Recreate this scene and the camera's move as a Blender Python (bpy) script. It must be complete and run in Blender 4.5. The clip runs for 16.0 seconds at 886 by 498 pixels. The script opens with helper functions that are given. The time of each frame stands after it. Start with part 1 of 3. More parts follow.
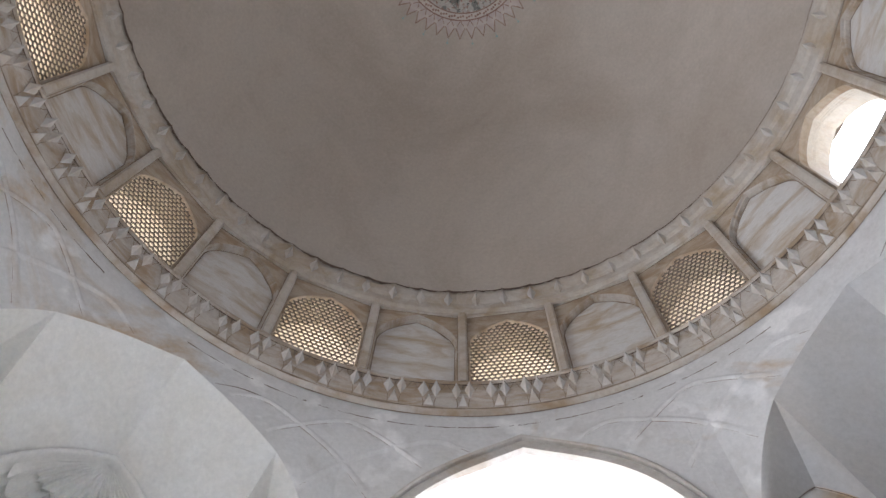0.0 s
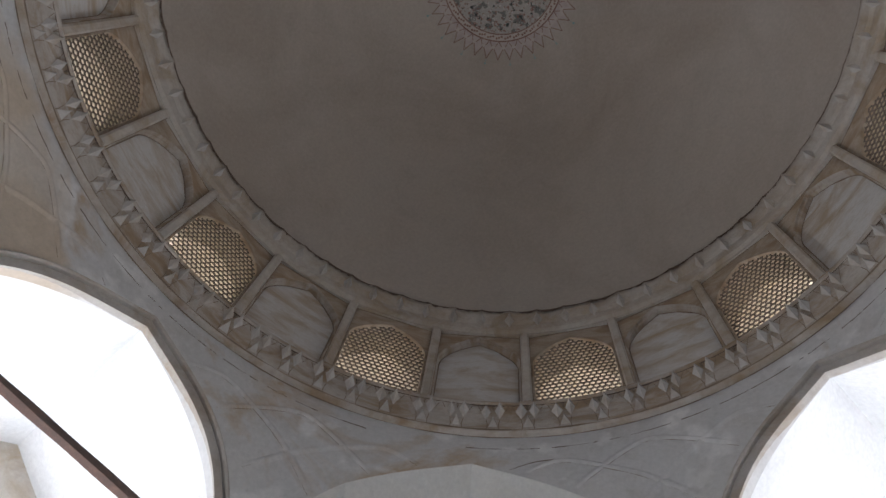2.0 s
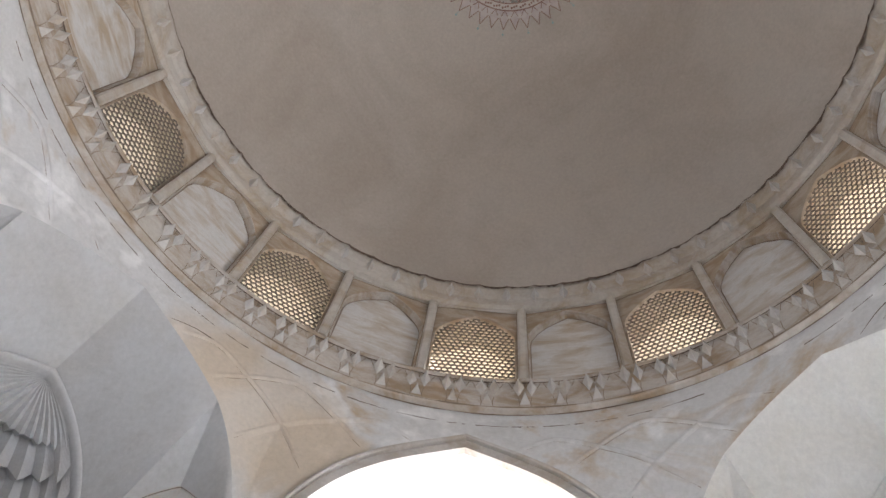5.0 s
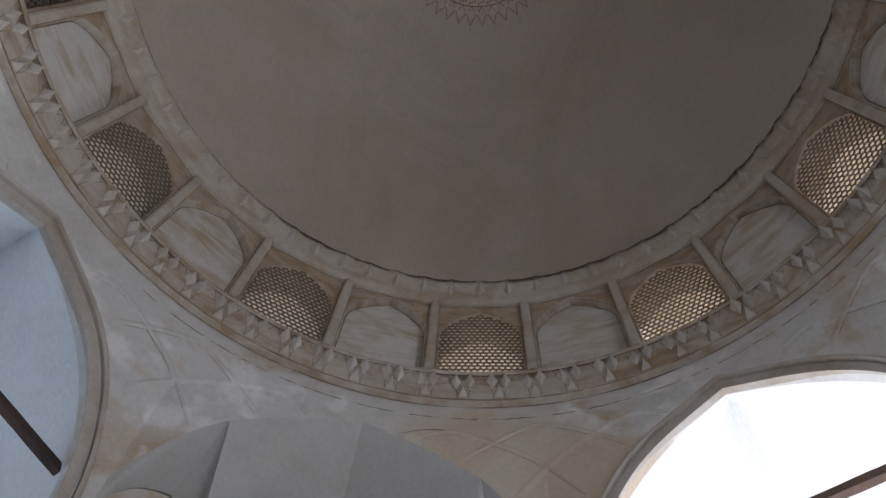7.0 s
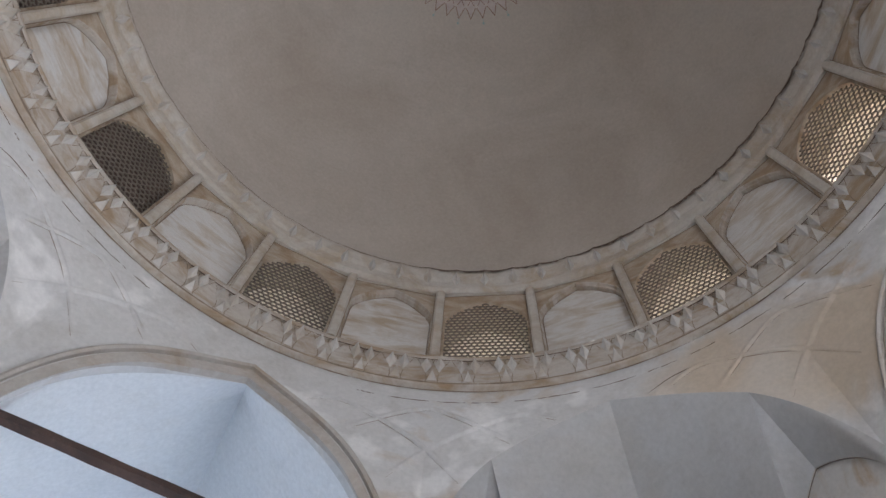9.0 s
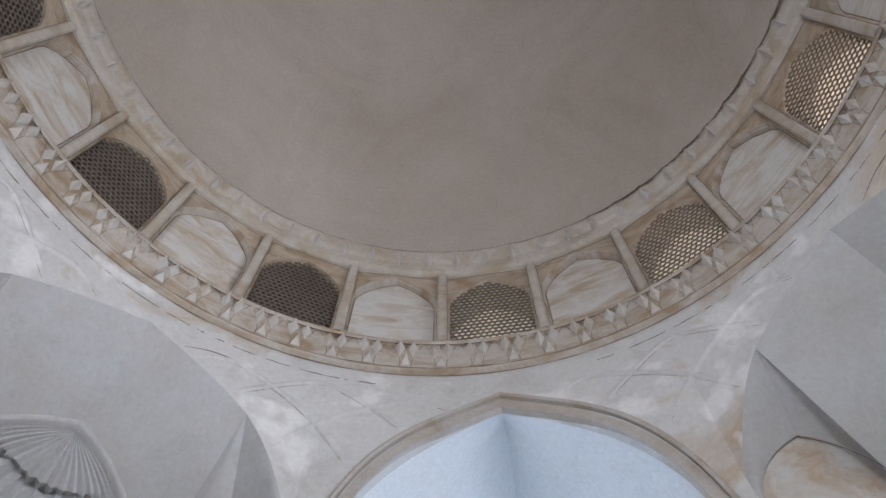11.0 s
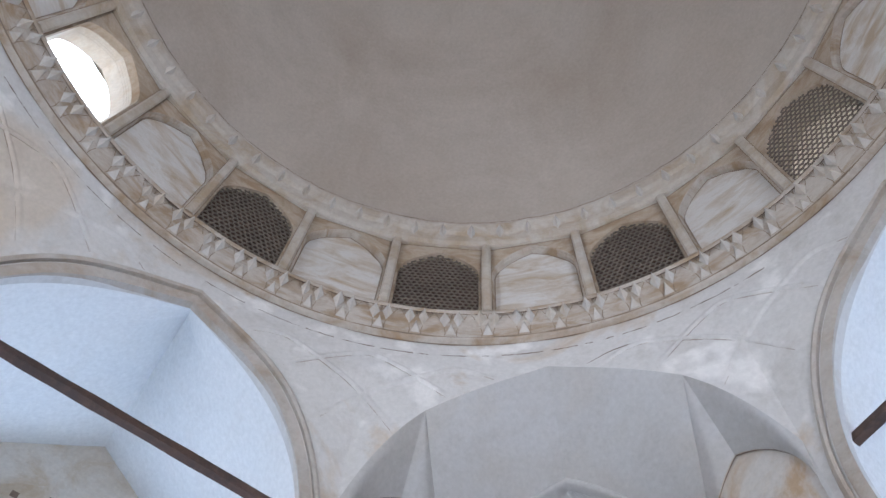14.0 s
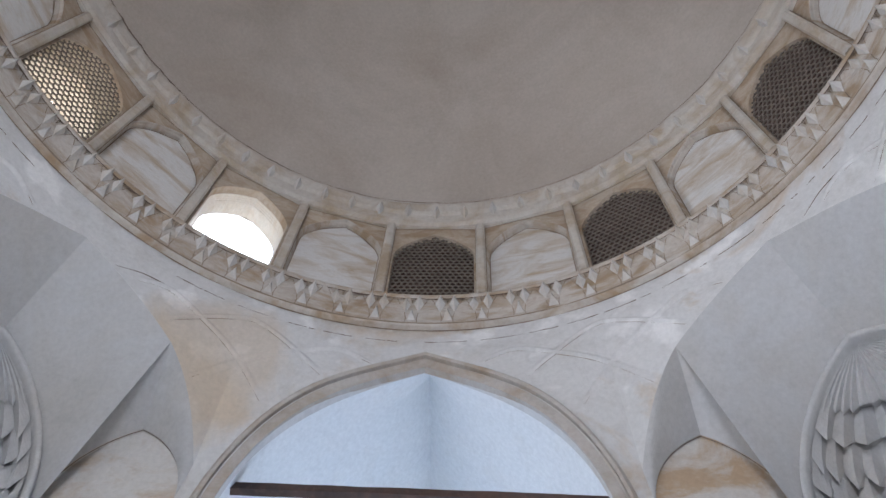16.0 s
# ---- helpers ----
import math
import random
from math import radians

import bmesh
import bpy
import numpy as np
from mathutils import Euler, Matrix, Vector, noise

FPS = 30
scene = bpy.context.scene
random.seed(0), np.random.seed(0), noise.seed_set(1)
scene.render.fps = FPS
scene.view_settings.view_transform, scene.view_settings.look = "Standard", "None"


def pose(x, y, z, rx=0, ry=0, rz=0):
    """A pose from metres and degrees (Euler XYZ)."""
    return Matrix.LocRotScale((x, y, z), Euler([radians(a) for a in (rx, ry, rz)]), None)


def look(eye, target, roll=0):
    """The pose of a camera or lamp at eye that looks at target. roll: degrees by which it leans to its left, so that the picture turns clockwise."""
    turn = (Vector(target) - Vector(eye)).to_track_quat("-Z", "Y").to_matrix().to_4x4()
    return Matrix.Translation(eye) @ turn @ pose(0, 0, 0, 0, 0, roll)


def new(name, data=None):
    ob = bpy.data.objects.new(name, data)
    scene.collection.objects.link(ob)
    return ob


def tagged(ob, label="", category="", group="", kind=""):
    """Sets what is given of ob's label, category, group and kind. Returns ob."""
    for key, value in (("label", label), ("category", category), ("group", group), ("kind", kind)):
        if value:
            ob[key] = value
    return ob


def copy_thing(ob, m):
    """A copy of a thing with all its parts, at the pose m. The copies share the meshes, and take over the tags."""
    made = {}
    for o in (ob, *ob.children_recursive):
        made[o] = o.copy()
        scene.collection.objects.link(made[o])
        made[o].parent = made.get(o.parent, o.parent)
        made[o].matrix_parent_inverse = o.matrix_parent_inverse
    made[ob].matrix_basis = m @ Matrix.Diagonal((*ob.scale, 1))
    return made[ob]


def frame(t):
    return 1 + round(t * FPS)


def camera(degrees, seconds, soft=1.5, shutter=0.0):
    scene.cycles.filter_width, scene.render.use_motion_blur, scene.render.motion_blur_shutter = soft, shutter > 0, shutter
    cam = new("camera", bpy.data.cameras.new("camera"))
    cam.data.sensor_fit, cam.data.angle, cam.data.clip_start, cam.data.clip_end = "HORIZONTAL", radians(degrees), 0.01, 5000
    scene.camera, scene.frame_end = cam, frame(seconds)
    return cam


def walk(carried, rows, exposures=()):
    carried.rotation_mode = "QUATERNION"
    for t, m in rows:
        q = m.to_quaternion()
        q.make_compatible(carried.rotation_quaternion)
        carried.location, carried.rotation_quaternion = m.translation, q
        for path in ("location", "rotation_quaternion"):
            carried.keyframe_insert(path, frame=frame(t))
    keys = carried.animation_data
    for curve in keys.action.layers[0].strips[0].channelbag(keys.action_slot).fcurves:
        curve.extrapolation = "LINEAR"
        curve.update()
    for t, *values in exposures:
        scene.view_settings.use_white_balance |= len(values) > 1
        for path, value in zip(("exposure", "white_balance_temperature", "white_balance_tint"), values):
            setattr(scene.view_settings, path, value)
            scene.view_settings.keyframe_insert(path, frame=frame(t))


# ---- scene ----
cam = camera(54.9, 16.0)
PATH = [
    (0, (-0.079, -0.422, 1.44), (-0.197, 0.248, 3.321), 2.6),
    (0.5, (0.024, -0.411, 1.465), (-0.168, 0.251, 3.343), 3.1),
    (1, (0.087, -0.348, 1.431), (-0.226, 0.225, 3.321), 5.8),
    (1.5, (0.154, -0.197, 1.434), (-0.299, 0.255, 3.328), 11.4),
    (2, (0.257, -0.218, 1.478), (-0.265, 0.158, 3.371), 12.3),
    (2.5, (0.273, -0.178, 1.533), (-0.272, 0.062, 3.442), 16.7),
    (3, (0.243, -0.038, 1.522), (-0.306, 0.028, 3.444), 24.5),
    (3.2, (0.215, 0.038, 1.544), (-0.352, 0.052, 3.462), 26.9),
    (5.3, (0.343, -0.082, 1.707), (-0.388, -0.187, 3.565), 7.2),
    (5.5, (0.334, -0.063, 1.7), (-0.412, -0.196, 3.551), 4.5),
    (6, (0.257, 0.033, 1.716), (-0.464, -0.216, 3.565), 2.9),
    (6.5, (0.21, 0.089, 1.725), (-0.405, -0.256, 3.597), 5.1),
    (7, (0.17, 0.023, 1.723), (-0.386, -0.388, 3.599), 5.9),
    (7.5, (0.085, -0.039, 1.701), (-0.388, -0.502, 3.588), 6.6),
    (8, (0.044, -0.191, 1.651), (-0.374, -0.69, 3.542), 5.8),
    (8.5, (-0.061, -0.242, 1.651), (-0.369, -0.812, 3.543), 9.0),
    (9, (-0.227, -0.197, 1.663), (-0.464, -0.82, 3.549), 6.3),
    (9.2, (-0.307, -0.19, 1.672), (-0.518, -0.83, 3.555), 6.0),
    (11.3, (-0.165, 0.024, 1.663), (0.002, -0.701, 3.519), -0.5),
    (11.5, (-0.147, 0.045, 1.658), (0.053, -0.68, 3.511), -1.1),
    (12, (-0.051, 0.012, 1.622), (0.261, -0.671, 3.476), -1.3),
    (12.5, (0.051, -0.078, 1.6), (0.456, -0.657, 3.472), -0.2),
    (13, (0.052, -0.041, 1.632), (0.487, -0.591, 3.505), -1.4),
    (13.5, (0.062, -0.066, 1.697), (0.635, -0.552, 3.55), 1.8),
    (14, (0.062, -0.23, 1.717), (0.748, -0.607, 3.558), 5.9),
    (14.5, (0.012, -0.39, 1.706), (0.768, -0.671, 3.536), 6.2),
    (15, (-0.061, -0.471, 1.71), (0.744, -0.647, 3.533), 4.9),
    (15.5, (-0.196, -0.543, 1.741), (0.65, -0.577, 3.553), 6.2),
    (16, (-0.308, -0.58, 1.797), (0.565, -0.526, 3.595), 3.5),
]
EXPOSURES = [(0.0, 0.92, 5650, 12), (0.5, 0.71, 5650, 12), (1.0, 0.52, 5680, 12), (1.5, -0.12, 5680, 12), (2.0, -0.12, 5680, 12),
             (2.5, -0.24, 5800, 12), (3.0, 0.04, 5800, 12), (3.4, 0.32, 5800, 12), (5.2, 1.08, 5800, 12), (5.5, 0.94, 5770, 12),
             (6.0, -0.33, 5750, 12), (6.5, -0.19, 5700, 12), (7.0, -0.22, 5670, 12), (7.5, -0.22, 5670, 12), (8.0, -0.21, 5650, 12),
             (8.5, -0.06, 5700, 12), (9.0, 0.39, 5650, 12), (11.4, 0.64, 5550, 12), (12.5, 0.78, 5400, 12), (14.5, 0.68, 5400, 12), (16.0, 0.58, 5450, 12)]

walk(cam, [(t, look(eye, target, roll)) for t, eye, target, roll in PATH],
     exposures=EXPOSURES)

# ---- light ----
SUN_AZ, SUN_EL = 138.0, 36.0
world = bpy.data.worlds.new("sky")
scene.world = world
world.use_nodes = True
wt = world.node_tree
sky = wt.nodes.new("ShaderNodeTexSky")
sky.sky_type, sky.sun_disc = "NISHITA", False
sky.sun_elevation, sky.sun_rotation = radians(SUN_EL), radians(90 - SUN_AZ)
sky.dust_density, sky.air_density = 8.0, 0.8
wt.nodes["Background"].inputs["Strength"].default_value = 0.15
wt.links.new(sky.outputs[0], wt.nodes["Background"].inputs[0])
sun = new("sun", bpy.data.lights.new("sun", "SUN"))
sun.data.energy, sun.data.angle, sun.data.color = 5.0, radians(0.5), (1.0, 0.93, 0.82)
sa, se = radians(SUN_AZ), radians(SUN_EL)
sun.matrix_world = look((40 * math.cos(sa) * math.cos(se), 40 * math.sin(sa) * math.cos(se), 40 * math.sin(se)), (0, 0, 0))

# daylight from the sky and the sunlit paving in the outer mouths of the vaulted bays
COOL, WHITE = (0.66, 0.82, 1.0), (1.0, 0.99, 0.97)
for az, watts, tint, off in ((0, 86, COOL, -1.35), (0, 38, COOL, 1.35), (270, 88, COOL, -1.35), (270, 32, COOL, 1.35), (90, 640, WHITE, 0.0), (180, 820, WHITE, 0.0)):
    lamp = new("bay_daylight", bpy.data.lights.new("bay_daylight", "AREA"))
    lamp.data.shape, lamp.data.size, lamp.data.size_y = "RECTANGLE", 0.8 if off else 2.0, 5.0 if off else 6.0
    lamp.data.energy, lamp.data.color = watts, tint
    spin = Matrix.Rotation(radians(az), 4, "Z")
    lamp.matrix_world = look(spin @ Vector((11.4, off, 6.6 if off else 4.2)), spin @ Vector((8.0, -1.3 * off, 11.5)))

# ---- materials ----


def material(name, base, stain, grime, stain_scale=0.6, stain_lo=0.5, stain_hi=0.7, streak=1.0, rough=0.8, bump=0.25, fine=14.0, spot=0.0, seed=0.0, patches=(), ochre=(0.56, 0.44, 0.30)):
    """Plaster or stone: base colour, broad stains, grime in fine mottling and relief at two scales."""
    m = bpy.data.materials.new(name)
    m.use_nodes = True
    nt = m.node_tree
    bsdf = nt.nodes["Principled BSDF"]
    bsdf.inputs["Roughness"].default_value = rough
    geo = nt.nodes.new("ShaderNodeNewGeometry")
    mp = nt.nodes.new("ShaderNodeMapping")
    mp.inputs["Scale"].default_value = (1, 1, streak)
    mp.inputs["Location"].default_value = (seed, seed * 1.7, seed * 0.6)
    nt.links.new(geo.outputs["Position"], mp.inputs["Vector"])

    def noise_tex(scale, detail=6.0, rgh=0.6, dist=0.0):
        n = nt.nodes.new("ShaderNodeTexNoise")
        n.inputs["Scale"].default_value, n.inputs["Detail"].default_value = scale, detail
        n.inputs["Roughness"].default_value, n.inputs["Distortion"].default_value = rgh, dist
        nt.links.new(mp.outputs[0], n.inputs["Vector"])
        return n

    def ramp(src, lo, hi):
        r = nt.nodes.new("ShaderNodeMapRange")
        r.inputs["From Min"].default_value, r.inputs["From Max"].default_value = lo, hi
        nt.links.new(src, r.inputs["Value"])
        return r.outputs["Result"]

    def mix(fac, a, b):
        x = nt.nodes.new("ShaderNodeMix")
        x.data_type = "RGBA"
        nt.links.new(fac, x.inputs["Factor"])
        for value, socket in ((a, x.inputs["A"]), (b, x.inputs["B"])):
            if isinstance(value, tuple):
                socket.default_value = (*value, 1)
            else:
                nt.links.new(value, socket)
        return x.outputs["Result"]

    broad = noise_tex(stain_scale, 7, 0.62, 0.8)
    mott = noise_tex(stain_scale * 4.5, 8, 0.7, 0.3)
    grain = noise_tex(fine, 8, 0.7)
    col = mix(ramp(broad.outputs["Fac"], stain_lo, stain_hi), base, stain)
    col = mix(ramp(mott.outputs["Fac"], 0.5, 0.85), col, grime)
    if spot:
        vor = nt.nodes.new("ShaderNodeTexNoise")
        vor.inputs["Scale"].default_value, vor.inputs["Detail"].default_value = spot, 3
        nt.links.new(mp.outputs[0], vor.inputs["Vector"])
        col = mix(ramp(vor.outputs["Fac"], 0.58, 0.66), col, tuple(min(0.9, c * 1.15 + 0.05) for c in base))
    for px, py, pz, reach in patches:
        # rain-stained areas with ragged edges
        far = nt.nodes.new("ShaderNodeVectorMath")
        far.operation = "DISTANCE"
        far.inputs[1].default_value = (px, py, pz)
        nt.links.new(geo.outputs["Position"], far.inputs[0])
        rag = nt.nodes.new("ShaderNodeMath")
        rag.operation = "MULTIPLY_ADD"
        rag.inputs[1].default_value, rag.inputs[2].default_value = 3.6 * reach, -1.8 * reach
        nt.links.new(broad.outputs["Fac"], rag.inputs[0])
        tot = nt.nodes.new("ShaderNodeMath")
        nt.links.new(far.outputs["Value"], tot.inputs[0])
        nt.links.new(rag.outputs[0], tot.inputs[1])
        mask = ramp(tot.outputs[0], reach, reach * 0.45)
        part_mask = nt.nodes.new("ShaderNodeMath")
        part_mask.operation = "MULTIPLY"
        part_mask.inputs[1].default_value = 0.5
        nt.links.new(mask, part_mask.inputs[0])
        col = mix(part_mask.outputs[0], col, ochre)
    light = nt.nodes.new("ShaderNodeMix")
    light.data_type, light.blend_type = "RGBA", "MULTIPLY"
    light.inputs["Factor"].default_value = 0.35
    nt.links.new(col, light.inputs["A"])
    nt.links.new(grain.outputs["Fac"], light.inputs["B"])
    gain = nt.nodes.new("ShaderNodeMix")
    gain.data_type, gain.blend_type = "RGBA", "MULTIPLY"
    gain.inputs["Factor"].default_value = 1.0
    gain.inputs["B"].default_value = (1.2, 1.2, 1.2, 1)
    nt.links.new(light.outputs["Result"], gain.inputs["A"])
    nt.links.new(gain.outputs["Result"], bsdf.inputs["Base Color"])
    b1 = nt.nodes.new("ShaderNodeBump")
    b1.inputs["Strength"].default_value, b1.inputs["Distance"].default_value = bump, 0.03
    nt.links.new(mott.outputs["Fac"], b1.inputs["Height"])
    b2 = nt.nodes.new("ShaderNodeBump")
    b2.inputs["Strength"].default_value, b2.inputs["Distance"].default_value = bump, 0.006
    nt.links.new(grain.outputs["Fac"], b2.inputs["Height"])
    nt.links.new(b1.outputs["Normal"], b2.inputs["Normal"])
    nt.links.new(b2.outputs["Normal"], bsdf.inputs["Normal"])
    return m


PLASTER = material("lime_plaster", (0.63, 0.615, 0.595), (0.50, 0.39, 0.27), (0.49, 0.465, 0.43), 0.4, 0.55, 0.66, spot=1.3, bump=0.4,
                   patches=((-6.08, -2.58, 11.75, 1.5), (-6.34, -1.82, 11.2, 0.9), (-5.41, -3.79, 12.3, 0.8), (6.08, 2.58, 11.6, 0.9), (5.83, 3.1, 10.6, 0.8)))
VAULT = material("white_vault_plaster", (0.82, 0.82, 0.815), (0.74, 0.74, 0.74), (0.77, 0.755, 0.73), 0.3, 0.5, 0.8, bump=0.15)
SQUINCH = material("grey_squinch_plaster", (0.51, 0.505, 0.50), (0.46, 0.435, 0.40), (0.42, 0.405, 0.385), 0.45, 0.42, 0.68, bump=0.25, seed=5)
# paler colour for the squinch at 135 degrees
PALE_SQUINCH = material("pale_squinch_plaster", (0.78, 0.77, 0.74), (0.70, 0.66, 0.58), (0.68, 0.66, 0.62), 0.45, 0.42, 0.7, bump=0.25, seed=15)
NICHE = material("stained_niche_plaster", (0.60, 0.57, 0.53), (0.46, 0.34, 0.22), (0.52, 0.46, 0.38), 0.8, 0.48, 0.6, seed=9)
STONE = material("weathered_marble", (0.58, 0.53, 0.465), (0.39, 0.285, 0.18), (0.43, 0.345, 0.255), 1.2, 0.43, 0.64, streak=2.2, bump=0.8, seed=3)
PANEL = material("stained_panel_marble", (0.69, 0.665, 0.63), (0.49, 0.39, 0.275), (0.55, 0.475, 0.375), 0.9, 0.45, 0.66, streak=2.6, bump=0.25, seed=13)
BAND = material("arch_band_stone", (0.50, 0.465, 0.42), (0.38, 0.30, 0.22), (0.40, 0.35, 0.29), 1.2, 0.45, 0.7, bump=0.35, seed=7)
DOME = material("dome_plaster", (0.485, 0.43, 0.368), (0.385, 0.325, 0.265), (0.42, 0.362, 0.303), 0.22, 0.42, 0.68, bump=0.12, seed=17)
SPANDREL = material("ochre_stained_spandrel", (0.52, 0.44, 0.34), (0.38, 0.275, 0.175), (0.42, 0.32, 0.22), 1.6, 0.42, 0.62, streak=1.6, bump=0.4, seed=23)
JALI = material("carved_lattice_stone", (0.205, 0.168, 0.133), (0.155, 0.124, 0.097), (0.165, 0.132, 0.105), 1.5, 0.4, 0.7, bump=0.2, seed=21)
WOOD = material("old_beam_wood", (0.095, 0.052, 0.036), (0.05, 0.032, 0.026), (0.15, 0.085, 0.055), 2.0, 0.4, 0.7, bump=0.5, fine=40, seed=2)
PAVING = material("pale_paving", (0.50, 0.48, 0.45), (0.44, 0.42, 0.385), (0.46, 0.44, 0.41), 0.2, 0.4, 0.7, bump=0.2)
PALE = material("pale_worn_marble", (0.57, 0.525, 0.46), (0.43, 0.34, 0.235), (0.46, 0.395, 0.315), 1.1, 0.44, 0.66, bump=0.5, seed=41)
TOOTH = material("tooth_marble", (0.60, 0.57, 0.53), (0.52, 0.45, 0.36), (0.54, 0.48, 0.40), 1.8, 0.46, 0.66, bump=0.4, seed=31)
JOINT = material("dirty_joint", (0.27, 0.20, 0.14), (0.20, 0.145, 0.10), (0.34, 0.27, 0.2), 3.0, bump=0.2)
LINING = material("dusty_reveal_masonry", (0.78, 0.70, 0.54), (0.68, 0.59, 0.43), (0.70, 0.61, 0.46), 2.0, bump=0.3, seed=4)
MARBLE = material("white_marble_floor", (0.72, 0.71, 0.69), (0.64, 0.62, 0.59), (0.66, 0.64, 0.61), 0.4, rough=0.35, bump=0.1)
FLOOR = material("worn_stone_floor", (0.40, 0.38, 0.35), (0.33, 0.31, 0.28), (0.34, 0.32, 0.29), 0.6, bump=0.1, seed=51)
# inner lining and sill: shade close behind the lattice is put into their colour
INNER = material("shaded_inner_lining", (0.47, 0.40, 0.28), (0.38, 0.31, 0.21), (0.40, 0.33, 0.225), 2.0, bump=0.3, seed=53)
SILL = material("darkened_sill_stone", (0.22, 0.19, 0.155), (0.17, 0.14, 0.11), (0.18, 0.155, 0.125), 2.0, bump=0.3, seed=52)
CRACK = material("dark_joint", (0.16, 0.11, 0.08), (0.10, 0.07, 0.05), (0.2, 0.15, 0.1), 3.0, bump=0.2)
BRICK = material("pale_brick", (0.84, 0.79, 0.70), (0.76, 0.67, 0.54), (0.76, 0.68, 0.57), 2.0, 0.45, 0.7, streak=3.0, bump=0.4)

# ---- helpers ----
EYE = 1.6
APO = 6.5                       # apothem of the octagon and radius of the drum
HALF = APO * math.tan(radians(22.5))
Z_RING, Z_CORN, Z_FOOT, Z_TOP = 11.05 + EYE, 11.37 + EYE, 12.30 + EYE, 15.02 + EYE


def turn(az):
    return Matrix.Rotation(radians(az), 4, "Z")


def mesh(name, verts, faces, mat, parent=None, smooth=False, label="", m=None):
    me = bpy.data.meshes.new(name)
    me.from_pydata([tuple(v) for v in verts], [], faces)
    me.materials.append(mat)
    bm = bmesh.new()
    bm.from_mesh(me)
    bmesh.ops.remove_doubles(bm, verts=bm.verts, dist=1e-5)
    bmesh.ops.recalc_face_normals(bm, faces=bm.faces)
    bm.to_mesh(me)
    bm.free()
    if smooth:
        me.polygons.foreach_set("use_smooth", [True] * len(me.polygons))
    ob = new(name, me)
    if parent:
        ob.parent = parent
    if m is not None:
        ob.matrix_basis = m
    if label:
        tagged(ob, label)
    return ob


def share(ob, parent=None, m=None):
    o = new(ob.name.split(".")[0], ob.data)
    if parent:
        o.parent = parent
    if m is not None:
        o.matrix_basis = m
    return o


def empty(name, m=None):
    o = new(name)
    if m is not None:
        o.matrix_basis = m
    return o


class Sheet:
    """Collects vertices and faces."""

    def __init__(self):
        self.v, self.f = [], []

    def grid(self, rows):
        """Quads over a list of equally long rows of points."""
        n, base = len(rows[0]), len(self.v)
        for r in rows:
            self.v += [tuple(p) for p in r]
        for i in range(len(rows) - 1):
            for j in range(n - 1):
                a = base + i * n + j
                self.f.append((a, a + 1, a + n + 1, a + n))
        return self

    def poly(self, pts):
        base = len(self.v)
        self.v += [tuple(p) for p in pts]
        self.f.append(tuple(range(base, base + len(pts))))
        return self

    def box(self, x0, x1, y0, y1, z0, z1):
        b = len(self.v)
        self.v += [(x, y, z) for x in (x0, x1) for y in (y0, y1) for z in (z0, z1)]
        self.f += [tuple(b + i for i in q) for q in ((0, 1, 3, 2), (4, 6, 7, 5), (0, 4, 5, 1), (2, 3, 7, 6), (0, 2, 6, 4), (1, 5, 7, 3))]
        return self

    def make(self, name, mat, parent=None, smooth=False, label="", m=None):
        return mesh(name, self.v, self.f, mat, parent, smooth, label, m)


class Arch:
    """A pointed arch of two arcs: half width, springing and apex heights."""

    def __init__(self, hw, zs, za):
        self.hw, self.zs, self.za = hw, zs, za
        rise = za - zs
        self.c = (rise * rise - hw * hw) / (2 * hw)
        self.r = hw + self.c

    def z(self, u):
        u = min(abs(u), self.hw)
        return self.zs + math.sqrt(max(0.0, self.r ** 2 - (u + self.c) ** 2))

    def half(self, n):
        """Points (u, z) from the springing at +hw to the apex."""
        top = math.acos(max(-1, min(1, self.c / self.r)))
        return [(self.r * math.cos(top * i / n) - self.c, self.zs + self.r * math.sin(top * i / n)) for i in range(n + 1)]

    def line(self, n, foot=None):
        """The whole outline, from the left foot over the apex to the right one."""
        h = self.half(n)
        pts = h + [(-u, z) for u, z in reversed(h[:-1])]
        if foot is not None:
            pts = [(self.hw, foot)] + pts + [(-self.hw, foot)]
        return pts


class FlatArch(Arch):
    """A four-centred arch: round shoulders and nearly straight sides to the point."""

    def z(self, u):
        x = min(1.0, abs(u) / self.hw)
        return self.zs + (self.za - self.zs) * (0.53 * (1 - x ** 2.6) ** 0.55 + 0.47 * (1 - x))

    def half(self, n):
        us = [self.hw * math.cos(math.pi / 2 * i / n) for i in range(n)] + [0.0]
        return [(u, self.z(u)) for u in us]


def smoothstep(x):
    x = max(0.0, min(1.0, x))
    return x * x * (3 - 2 * x)


def on_wall(u, z, lift=0.0):
    """A point of the octagon's side, which bends into the round under the drum. Local axes: outward, left, up."""
    rho = math.hypot(APO, u)
    k = smoothstep((z - 8.0 - EYE) / 3.0)
    s = 1 - k * (1 - APO / rho)
    s -= lift / rho
    return (APO * s, u * s, z)


class KeelArch(Arch):
    """A pointed arch whose sides run nearly straight into the point."""

    def z(self, u):
        x = min(1.0, abs(u) / self.hw)
        return Arch.z(self, u) - 0.42 * x * (1 - x) ** 2

    def half(self, n):
        return [(u, self.z(u)) for u, z in Arch.half(self, n)]


